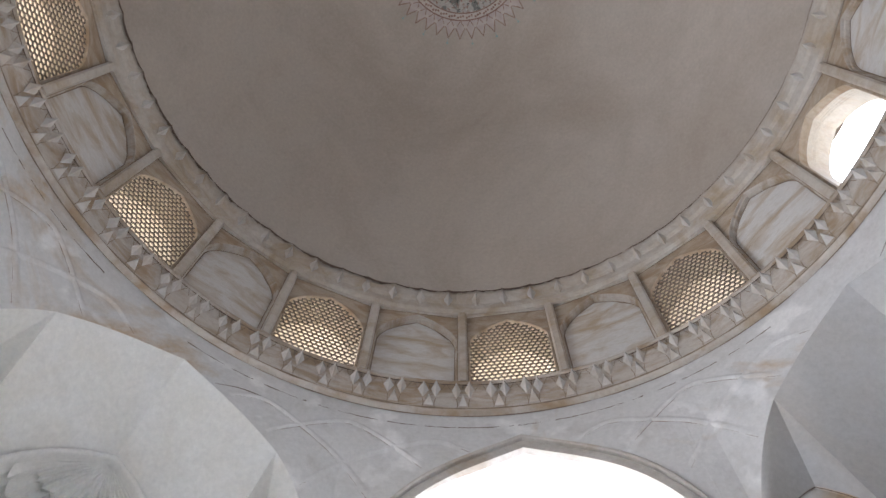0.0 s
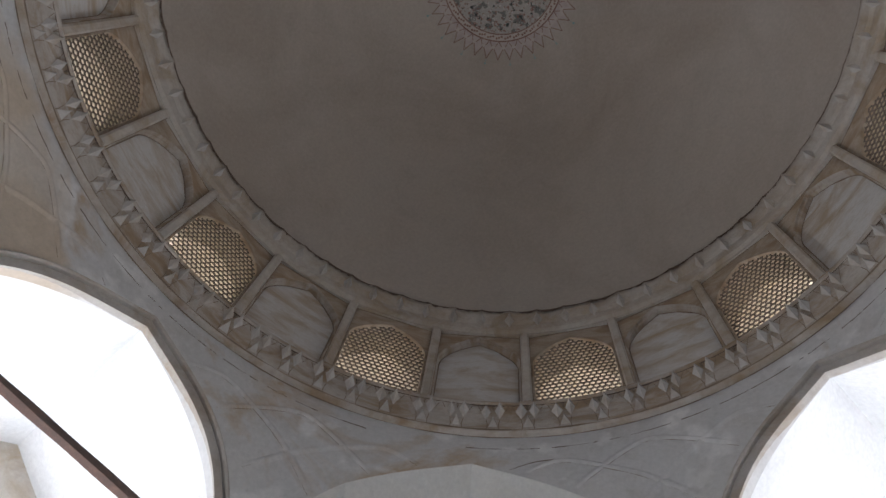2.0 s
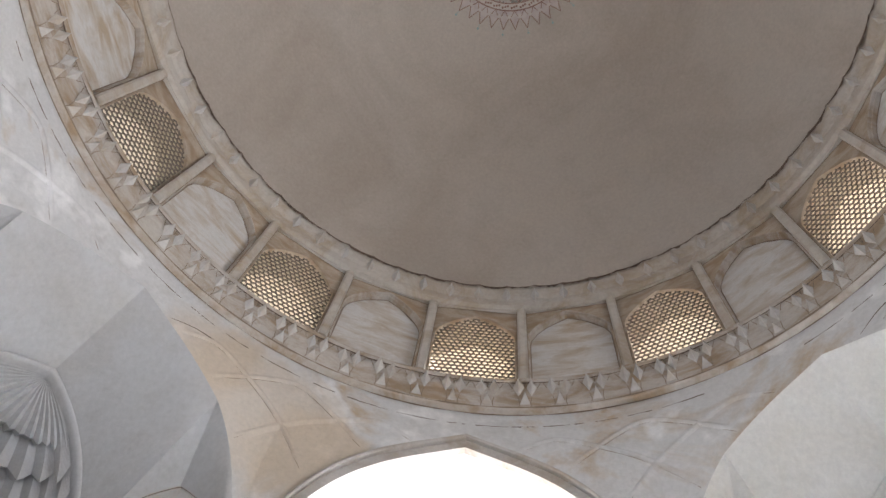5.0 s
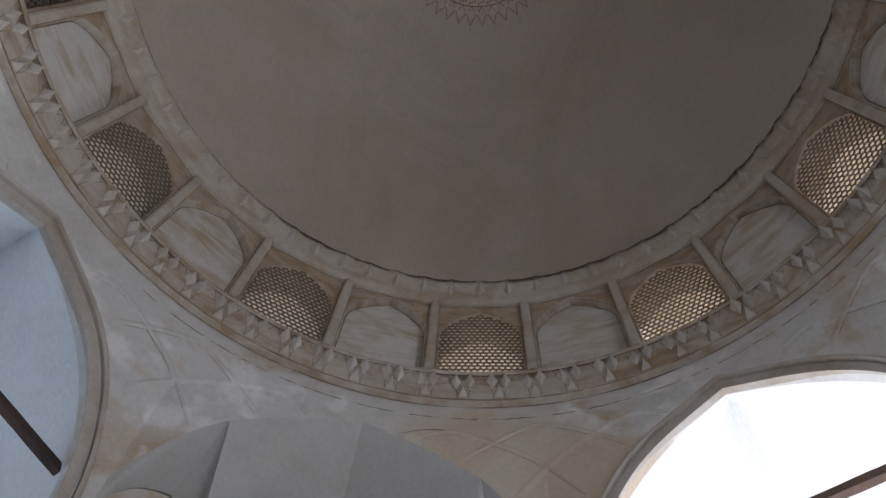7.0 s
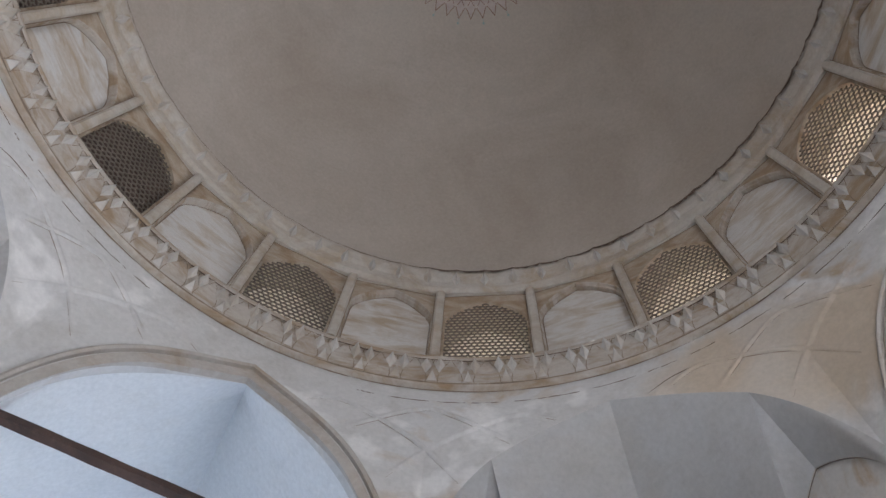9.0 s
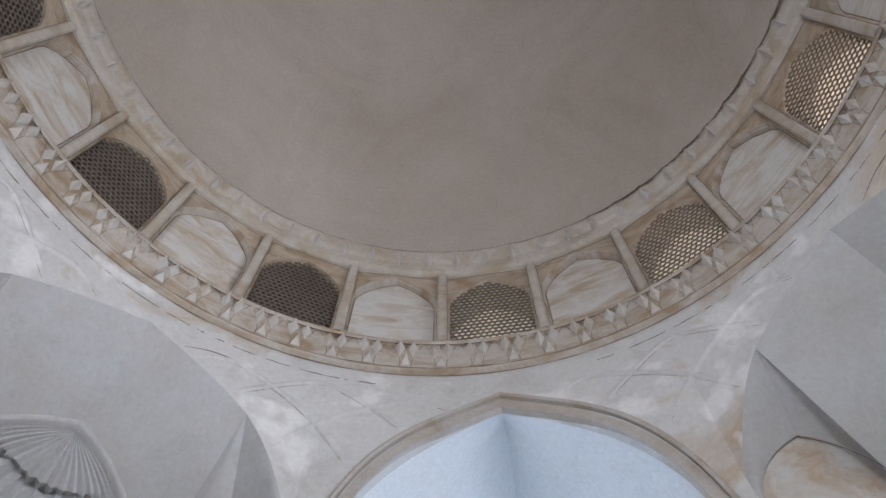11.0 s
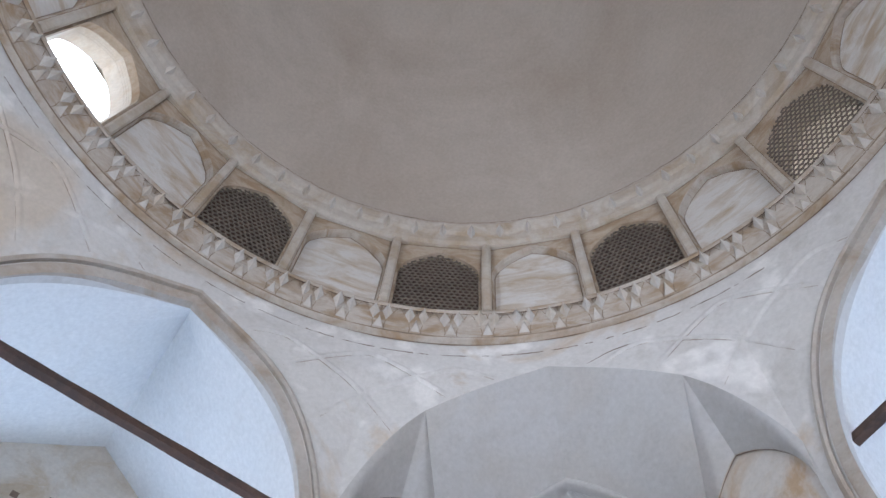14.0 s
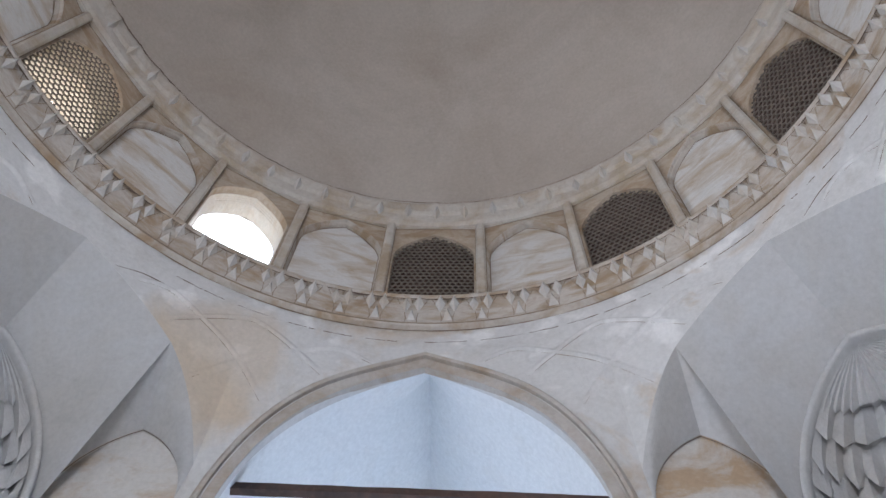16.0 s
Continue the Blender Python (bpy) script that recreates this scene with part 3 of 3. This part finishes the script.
zc = Z_CORN + 0.24
low_t = Sheet()
low_t.poly(((6.475, -0.075, zc), (6.475, 0.075, zc), (6.36, 0, zc + 0.13)))
low_t.poly(((6.475, -0.075, zc), (6.36, 0, zc + 0.13), (6.45, 0, zc + 0.36))).poly(((6.475, 0.075, zc), (6.45, 0, zc + 0.36), (6.36, 0, zc + 0.13)))
low_t.poly(((6.475, -0.075, zc), (6.45, 0, zc + 0.36), (6.475, 0.075, zc)))
zk = Z_CORN + 0.44
up_pts = ((6.465, 0.0, zk + 0.04), (6.42, 0.08, zk + 0.22), (6.42, -0.08, zk + 0.22), (6.32, 0.0, zk + 0.25), (6.40, 0.0, zk + 0.49))
stem = Sheet()
for sg in (1, -1):
    for (u0, z0), (u1, z1) in (((0.087, zc), (0.10, zc - 0.17)), ((0.082, zc), (0.108, zk)), ((0.195, zk + 0.21), (0.25, zk + 0.34)), ((0.02, zk + 0.44), (0.0, zk + 0.2))):
        stem.poly([(6.452 if z0 < zk else 6.42, sg * (u0 - 0.006), z0), (6.452 if z0 < zk else 6.42, sg * (u0 + 0.006), z0), (6.437 if z1 < zc else (6.452 if z1 < zk + 0.1 else 6.40), sg * (u1 + 0.004), z1), (6.437 if z1 < zc else (6.452 if z1 < zk + 0.1 else 6.40), sg * (u1 - 0.004), z1)])
low0 = up0 = None
rnd = random.Random(4)
for c in range(72):
    base = 7.5 + 5.0 * c + rnd.uniform(-0.15, 0.15)
    if low0 is None:
        low0 = low_t.make("muqarnas_tooth", TOOTH, lower, m=turn(base))
        stem0 = stem.make("joint", JOINT, lower, m=turn(base))
        up0 = tooth(up_pts).make("muqarnas_tooth", TOOTH, lower, m=turn(base + 0.95))
    else:
        worn = Matrix.Translation((6.47, 0, zc)) @ Matrix.Diagonal((rnd.uniform(0.75, 1.15), rnd.uniform(0.85, 1.15), rnd.uniform(0.85, 1.1), 1)) @ Matrix.Translation((-6.47, 0, -zc))
        share(low0, lower, turn(base) @ worn)
        share(up0, lower, turn(base + 0.95 + rnd.uniform(-0.1, 0.1)) @ worn)
        share(stem0, lower, turn(base))
    share(up0, lower, turn(base - 0.95))

# thin cracked line under the cornice
s = Sheet()
rnd = random.Random(9)
a = 0.0
while a < 360:
    ln = rnd.uniform(0.5, 6)
    if noise.noise((a / 25, 3.3, 0)) > -0.12:
        rows = [[], []]
        for k in range(7):
            q = a + ln * k / 6
            wid = rnd.uniform(0.002, 0.014)
            uu = APO * math.tan(radians((q + 22.5) % 45 - 22.5))
            side = round(q / 45) * 45
            z = Z_RING - 0.03 + 0.012 * noise.noise((q, 0, 0))
            for row, dz in zip(rows, (-wid, wid)):
                p = on_wall(uu, z + dz, 0.004)
                row.append(tuple(turn(side) @ Vector(p)))
        s.grid(rows)
    a += ln + rnd.uniform(0.2, 2.0)
tagged(s.make("crack", CRACK, lower), "thin dark broken joint")

# ribs of the netted spandrels, mirrored about each corner of the octagon
NET = (((16.6, 10.35), (11.5, 10.65), (6.2, 10.42), (0.0, 9.96), (-4.8, 9.24)), ((10.5, 9.95), (7.0, 10.32), (3.6, 10.62), (0.0, 10.80), (-3.6, 10.62), (-7.0, 10.32), (-10.5, 9.95)))


def spline(pts, n=8):
    """Catmull-Rom through the points."""
    out = []
    p = [pts[0], *pts, pts[-1]]
    for i in range(1, len(p) - 2):
        for k in range(n):
            t = k / n
            out.append(tuple(0.5 * (2 * b + (c - a) * t + (2 * a - 5 * b + 4 * c - d) * t * t + (3 * b - a - 3 * c + d) * t ** 3) for a, b, c, d in zip(p[i - 1], p[i], p[i + 1], p[i + 2])))
    return out + [pts[-1]]


def spandrel_point(phi, z, lift):
    """A place on the wall phi degrees left of an octagon corner."""
    side = -22.5 if phi < 0 else 22.5
    p = on_wall(APO * math.tan(radians(phi - side)), z + EYE, lift)
    return turn(side) @ Vector(p)


for c in range(8):
    m = turn(22.5 + 45 * c)
    if c == 0:
        ribs = []
        for line, sg in ((NET[0], 1), (NET[0], -1), (NET[1], 1)):
            pts = [(sg * a, z) for a, z in spline(line) if z + EYE > max(SQ.z(APO * math.tan(radians(22.5 - abs(a)))), OUTER.z(APO * math.tan(radians(22.5 - abs(a))))) + 0.10]
            s = Sheet()
            rows = []
            for i, (a, z) in enumerate(pts):
                q0, q1 = pts[max(0, i - 1)], pts[min(len(pts) - 1, i + 1)]
                ta, tz = (q1[0] - q0[0]) * 0.117, q1[1] - q0[1]
                ln = math.hypot(ta, tz)
                na, nz = -tz / ln, ta / ln
                fade = min(1, i / 4, (len(pts) - 1 - i) / 4)
                rows.append([spandrel_point(a + na * w / 0.117, z + nz * w, 0.003 + h * fade) for w, h in ((-0.10, -0.012), (-0.035, 0.012), (0.0, 0.034), (0.018, 0.012), (0.045, -0.02))])
            s.grid(rows)
            ribs.append(s.make("net_rib", PLASTER, None, smooth=True, m=m))
            # thin broken dark line along the rib's lower edge
            s = Sheet()
            rows = []
            for i, (a, z) in enumerate(pts):
                w = 0.009 * max(0.0, 0.22 + 1.3 * noise.noise((a * 0.5, z * 2.5, sg * 3.1)))
                rows.append([spandrel_point(a, z - 0.045 + q * w, 0.007) for q in (-1, 1)])
            s.grid(rows)
            ribs.append(s.make("joint", JOINT, None, m=m))
        for r in ribs:
            r.parent = walls[0]
        net0 = ribs
    else:
        for r in net0:
            share(r, walls[c // 2], m=turn(-90 * (c // 2)) @ m)

# incised arcs on the plaster beside each squinch
for c in range(0, 8, 2):
    m = turn(22.5 + 45 * c)
    if c == 0:
        s = Sheet()
        pts = spline(((17.8, 10.47), (14.5, 10.66), (11.0, 10.68), (8.0, 10.55), (6.0, 10.42)), 6)
        rows = []
        for i, (a, z) in enumerate(pts):
            w = 0.004 + 0.010 * math.sin(math.pi * i / (len(pts) - 1))
            rows.append([spandrel_point(a, z + q * w, 0.006) for q in (-1, 1)])
        s.grid(rows)
        arc0 = s.make("incised_line", CRACK, walls[0], m=m)
    else:
        share(arc0, walls[c // 2], m=turn(-90 * (c // 2)) @ m)
# dark slot in the band of one arch
s = Sheet()
s.box(APO - 0.075, APO - 0.02, -0.10, 0.10, -0.025, 0.025)
slot = s.make("slot", CRACK, walls[1], m=Matrix.Translation((0, -1.03, 10.10 + EYE)) @ Matrix.Rotation(radians(22), 4, "X"))

# ---- squinches ----
D_BACK, U_C = 7.7, 1.5
SIDE_N = 14
a2u = SHOULDER


def lerp(a, b, f):
    return tuple(x + (y - x) * f for x, y in zip(a, b))


def side_curve(n):
    """Pointed arch of the side panel, from the octagon's corner over its apex to the back corner."""
    p0, p1 = (APO + 0.02, HALF), (D_BACK, U_C)
    w = math.dist(p0, p1) / 2
    ar = Arch(w * 0.94, 7.6 + EYE, 8.92 + EYE)
    pts = []
    for u, z in ar.line(n):
        f = 0.5 - u / (2 * w)
        pts.append((p0[0] + (p1[0] - p0[0]) * f, p0[1] + (p1[1] - p0[1]) * f, z))
    return pts


NI = Arch(1.42, 7.2 + EYE, 9.5 + EYE)


def squinch(m, first, coat=SQUINCH):
    if first is not None:
        return copy_thing(first, m)
    top = empty("squinch", m)
    SN = 30
    side = side_curve(SN)
    ni = Arch(NI.hw + 0.1, NI.zs, NI.za + 0.12)
    for sg in (1, -1):
        # one half of the folded vault: from the shoulder to the crown, down to the niche's arch
        s = Sheet()
        rows = []
        foot = ni.half(28)
        for i, (ub, zb) in enumerate(foot):
            u = a2u * (1 - i / 28)
            a = on_wall(u, SQ.z(u))
            b = (D_BACK, ub, zb)
            row = []
            for k in range(9):
                g = k / 8
                p = lerp(a, b, g)
                sag = 0.02 * math.sin(math.pi * g) * math.sin(math.pi * i / 28)
                row.append((p[0] + sag, sg * p[1], p[2] + sag))
            rows.append(row)
        s.grid(rows)
        s.make("vault_facet", coat, top, smooth=True)
        # inner facet: from the shoulder down to the side panel's arch
        s = Sheet()
        sh = on_wall(a2u, SQ.z(a2u))
        tips = side[SN:] + [(D_BACK, ni.hw, NI.zs)]
        s.grid([[(x, sg * y, z) for x, y, z in [lerp(sh, q, f / 4) for f in range(5)]] for q in tips])
        s.make("inner_facet", coat, top)
    for sg in (1, -1):
        # outer facet: opening arch from the corner to the shoulder, against the side panel's arch
        s = Sheet()
        rows = []
        for i in range(SN + 1):
            u = HALF + (a2u - HALF) * i / SN
            a = on_wall(u, SQ.z(u))
            rows.append([lerp(a, side[i], f / 3) for f in range(4)])
        s.grid([[(x, sg * y, z) for x, y, z in r] for r in rows])
        s.make("outer_facet", coat, top)
        # side panel below its arch, slightly recessed, down to the floor
        s = Sheet()
        nx, ny = 0.035, 0.035
        s.grid([[(x + nx, sg * (y + ny), z) for x, y, z in side], [(x + nx, sg * (y + ny), 0.0) for x, y, z in side]])
        s.grid([[(x, sg * y, z) for x, y, z in side], [(x + nx, sg * (y + ny), z) for x, y, z in side]])
        s.make("side_panel", NICHE, top, label="blind arched panel with brown damp stains")
        s = Sheet()
        s.grid([[(x + nx * w, sg * (y + ny * w), z - 0.003) for x, y, z in side[2:-2]] for w in (0.3, 0.55)])
        s.make("joint", CRACK, top)
        s = Sheet()
        ch = SQ.z(HALF)
        q = side[0]
        s.poly([(x, sg * y, z) for x, y, z in ((APO, HALF, 0), (q[0], q[1], 0), q, on_wall(HALF, ch))])
        q = side[-1]
        s.grid([[(q[0], sg * q[1], z) for z in (0, q[2])], [(D_BACK, sg * U_C, z) for z in (0, q[2])]])
        s.make("pier_edge", PLASTER, top)
    # back wall round the niche
    s = Sheet()
    for sg in (1, -1):
        s.grid([[(D_BACK, sg * u, z) for z in (0, NI.zs)] for u in (NI.hw, U_C + 0.15)])
    ni = Arch(NI.hw + 0.1, NI.zs, NI.za + 0.12)
    s.grid([[(D_BACK - 0.0, u, z) for u, z in NI.line(20)], [(D_BACK, u, z) for u, z in ni.line(20)]])
    s.make("back_wall", coat, top)
    s = Sheet()
    i0, i1 = NI.line(20, 0.0), Arch(NI.hw + 0.085, NI.zs, NI.za + 0.1).line(20, 0.0)
    s.grid([[(D_BACK + dd, ui + (uo - ui) * f, zi + (zo - zi) * f) for (ui, zi), (uo, zo) in zip(i0, i1)] for f, dd in ((0, 0.15), (0, -0.02), (0.3, -0.06), (0.7, -0.06), (1, -0.02), (1, 0.02))])
    s.make("niche_moulding", coat, top, smooth=True)
    # muqarnas: pleated tiers, each overhanging the next
    def width(z):
        if z <= NI.zs:
            return NI.hw
        return max(0.02, math.sqrt(max(0, NI.r ** 2 - (z - NI.zs) ** 2)) - NI.c)

    tiers = ((0.03, 0.04, 0.56, 0.46, 17, 0.06), (0.46, 0.62, 0.86, 0.78, 9, 0.20), (0.78, 0.92, 1.22, 0.98, 13, 0.16), (1.12, 1.12, 1.6, 1.16, 11, 0.18), (1.5, 1.3, 2.1, 1.32, 15, 0.14))
    for j, (t0, r0, t1, r1, pleats, amp) in enumerate(tiers):
        s = Sheet()
        n = pleats * 8
        rows = []
        for i in range(n + 1):
            a = math.pi * i / n
            ph = (i % 8) / 8
            tri = 1 - abs(2 * ph - 1)
            hang = (0.10 if j == 0 else 0.26) * tri * (0.8 + 0.9 * noise.noise((j * 3.3 + 0.4, (i // 8) * 1.7 + 0.3, 0.2)))
            row = []
            for k in range(6):
                f = k / 5
                z = NI.za - (t0 + (t1 - t0) * f + hang * f * f)
                rd = r0 + (r1 - r0) * f ** 0.7 - amp * tri * (0.25 + 0.75 * f)
                ru = width(z) - 0.02 - amp * 0.6 * tri * f if j else width(z) - 0.01 - 0.03 * tri * f
                row.append((D_BACK + 0.06 + rd * math.sin(a), ru * math.cos(a), z))
            # the tip turns back into the hollow behind it
            x, y, z = row[-1]
            row.append((x + 0.30 * math.sin(a), y * 0.97, z + 0.16))
            row.append((x + 0.55 * math.sin(a), y * 0.96, z + 0.40))
            rows.append(row)
        s.grid(rows)
        s.make("muqarnas_tier", coat, top, label="pleated grey plaster muqarnas tier")
    s = Sheet()
    s.grid([[(D_BACK + 0.1 + 1.5 * math.sin(math.pi * i / 24), (NI.hw + 0.02) * math.cos(math.pi * i / 24), z) for z in (0, NI.zs - 0.5, NI.za + 0.1)] for i in range(25)])
    s.make("niche_back", coat, top)
    tagged(top, "grey plaster corner squinch with faceted vault and muqarnas niche", "squinch", "corner squinches")
    return top


sq = None
for az in (45, 135, 225, 315):
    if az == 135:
        o = squinch(turn(az), None, PALE_SQUINCH)
        tagged(o, "pale plaster corner squinch with faceted vault and muqarnas niche", "squinch", "corner squinches")
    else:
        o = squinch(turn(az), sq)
    sq = sq or o
    # the wall over the squinch's arch
    s = Sheet()
    if az == 45:
        us = [-HALF + 2 * HALF * k / 72 for k in range(73)]
        s.grid([[on_wall(u, SQ.z(u) + (Z_CORN - SQ.z(u)) * k / 24) for k in range(25)] for u in us])
        sw = s.make("wall_5", PLASTER, m=turn(az))
    else:
        sw = share(sw, m=turn(az))
        sw.name = "wall_%d" % (5 + az // 90)
    tagged(sw, "grey lime plaster wall over the corner squinch", "wall", kind="structure")

# ---- tie beams ----
beam0 = None
for i in (0, 1, 2, 3):
    if beam0 is None:
        s = Sheet()
        n = 30
        rows = []
        for k in range(n + 1):
            u = -2.55 + 5.1 * k / n
            j = [0.012 * noise.noise((u * 1.7, q * 3.1, 0.5)) for q in range(4)]
            rows.append([(7.5 - 0.06 + j[0], u, 8.83 + EYE + j[1]), (7.5 + 0.06 + j[1], u, 8.83 + EYE + j[2]), (7.5 + 0.06 + j[2], u, 8.955 + EYE + j[3]), (7.5 - 0.06 + j[3], u, 8.955 + EYE + j[0]), (7.5 - 0.06 + j[0], u, 8.83 + EYE + j[1])])
        s.grid(rows)
        s.poly(rows[0][:4]).poly(rows[-1][:4])
        beam0 = s.make("tie_beam", WOOD, m=turn(0))
        tagged(beam0, "dark old wooden tie beam across the vaulted bay", "beam", "tie beams")
    else:
        copy_thing(beam0, turn(90 * i))
beam0.matrix_basis = pose(0, 0, 0.0, 0, 0, 0) @ Matrix.Translation((0, 0, 8.88 + EYE)) @ Matrix.Rotation(0.036, 4, 'X') @ Matrix.Translation((0, 0, -8.88 - EYE - 0.04))

# ---- painted rosette at the crown of the dome ----
def crown(r, a, drop):
    z = dome_z(r) - drop
    return (r * math.cos(a), r * math.sin(a), z)


def paint(name, col, col2, spots=None):
    m = bpy.data.materials.new(name)
    m.use_nodes = True
    nt = m.node_tree
    b = nt.nodes["Principled BSDF"]
    b.inputs["Roughness"].default_value = 0.9
    geo = nt.nodes.new("ShaderNodeNewGeometry")
    n1 = nt.nodes.new("ShaderNodeTexNoise")
    n1.inputs["Scale"].default_value, n1.inputs["Detail"].default_value = 5.0, 8
    nt.links.new(geo.outputs["Position"], n1.inputs["Vector"])
    r1 = nt.nodes.new("ShaderNodeValToRGB")
    r1.color_ramp.elements[0].position, r1.color_ramp.elements[1].position = 0.35, 0.65
    r1.color_ramp.elements[0].color, r1.color_ramp.elements[1].color = (*col, 1), (*col2, 1)
    nt.links.new(n1.outputs["Fac"], r1.inputs[0])
    out = r1.outputs[0]
    if spots:
        for scale, lo, hi, c in spots:
            n2 = nt.nodes.new("ShaderNodeTexNoise")
            n2.inputs["Scale"].default_value, n2.inputs["Detail"].default_value = scale, 2
            nt.links.new(geo.outputs["Position"], n2.inputs["Vector"])
            mr = nt.nodes.new("ShaderNodeMapRange")
            mr.inputs["From Min"].default_value, mr.inputs["From Max"].default_value = lo, hi
            nt.links.new(n2.outputs["Fac"], mr.inputs["Value"])
            x = nt.nodes.new("ShaderNodeMix")
            x.data_type = "RGBA"
            nt.links.new(mr.outputs["Result"], x.inputs["Factor"])
            nt.links.new(out, x.inputs["A"])
            x.inputs["B"].default_value = (*c, 1)
            out = x.outputs["Result"]
    nt.links.new(out, b.inputs["Base Color"])
    return m


P_MED = paint("medallion_paint", (0.42, 0.39, 0.35), (0.48, 0.44, 0.39), ((5, 0.55, 0.59, (0.20, 0.20, 0.18)), (14, 0.58, 0.62, (0.27, 0.15, 0.12)), (10, 0.62, 0.65, (0.06, 0.065, 0.06)), (20, 0.64, 0.67, (0.62, 0.6, 0.55))))
P_CREAM = paint("cream_paint", (0.50, 0.45, 0.39), (0.56, 0.50, 0.44))
P_LINE = paint("red_brown_paint", (0.22, 0.12, 0.095), (0.30, 0.19, 0.15))
P_PINK = paint("faded_rose_paint", (0.46, 0.39, 0.36), (0.54, 0.48, 0.44))
P_TEAL = paint("teal_paint", (0.26, 0.37, 0.36), (0.36, 0.44, 0.42))
R_IN, R_OUT, R_TIP = 1.27, 1.43, 1.93
ros = empty("painted_rosette")
tagged(ros, "faded painted rosette with red-brown petals at the dome crown", "painting")


def annulus(name, mat, r0, r1, drop, n=96):
    s = Sheet()
    s.grid([[crown(r, 2 * math.pi * k / n, drop) for k in range(n + 1)] for r in [r0 + (r1 - r0) * j / 4 for j in range(5)]])
    return s.make(name, mat, ros)


annulus("medallion", P_MED, 0.001, R_IN, 0.006)
annulus("border_ring", P_CREAM, R_IN, R_OUT, 0.006)
annulus("ring_line", P_LINE, R_IN - 0.015, R_IN + 0.012, 0.010)
annulus("ring_line", P_LINE, R_OUT - 0.012, R_OUT + 0.018, 0.010)
NP = 40


def polar(s, pts, drop):
    s.poly([crown(r, a, drop) for r, a in pts])


def stroke(s, r0, a0, r1, a1, w, drop, bow=0.0):
    n = 6
    rows = []
    for k in range(n + 1):
        f = k / n
        r, a = r0 + (r1 - r0) * f + bow * math.sin(math.pi * f), a0 + (a1 - a0) * f
        dr, da = r1 - r0, (a1 - a0) * r
        ln = math.hypot(dr, da)
        rows.append([crown(r - da / ln * q, a + dr / ln * q / r, drop) for q in (-w, w)])
    s.grid(rows)


pet, fill, star, dots, flower = Sheet(), Sheet(), Sheet(), Sheet(), Sheet()
st = 2 * math.pi / NP
for k in range(NP):
    a = st * k
    polar(fill, [(R_OUT + 0.01, a - st * 0.5), (R_OUT + 0.17, a - st * 0.5), (R_OUT + 0.34, a), (R_OUT + 0.17, a + st * 0.5), (R_OUT + 0.01, a + st * 0.5)], 0.007)
    for sg in (1, -1):
        stroke(pet, R_OUT, a, R_OUT + 0.20, a + sg * st * 0.55, 0.008, 0.012, 0.02)
        stroke(pet, R_OUT + 0.16, a + sg * st * 0.5, R_TIP - 0.06, a, 0.009, 0.012, -0.02)
    polar(star, [(R_OUT + 0.15 + 0.055 * (1 if j % 2 == 0 else 0.6) * math.cos(j * math.pi / 4), a + st / 2 + 0.055 * (1 if j % 2 == 0 else 0.6) * math.sin(j * math.pi / 4) / 1.45) for j in range(8)], 0.014)
    if k % 2 == 0:
        polar(dots, [(R_TIP + 0.05 + 0.03 * math.cos(j * math.pi / 3), a + 0.03 * math.sin(j * math.pi / 3) / R_TIP) for j in range(6)], 0.009)
        stroke(dots, R_TIP - 0.06, a, R_TIP + 0.03, a, 0.006, 0.009)
    for q in range(3):
        polar(flower, [(R_IN + 0.08 + 0.03 * math.cos(j * math.pi / 3) + 0.02 * (q - 1), a + (q - 1) * 0.045 + 0.024 * math.sin(j * math.pi / 3) / 1.2) for j in range(6)], 0.010)
fill.make("petal_ground", P_PINK, ros)
pet.make("petal_outline", P_LINE, ros)
tagged(star.make("star", P_CREAM, ros), kind="stuff")
tagged(dots.make("tip_dot", P_TEAL, ros), kind="stuff")
tagged(flower.make("ring_ornament", P_LINE, ros), kind="stuff")
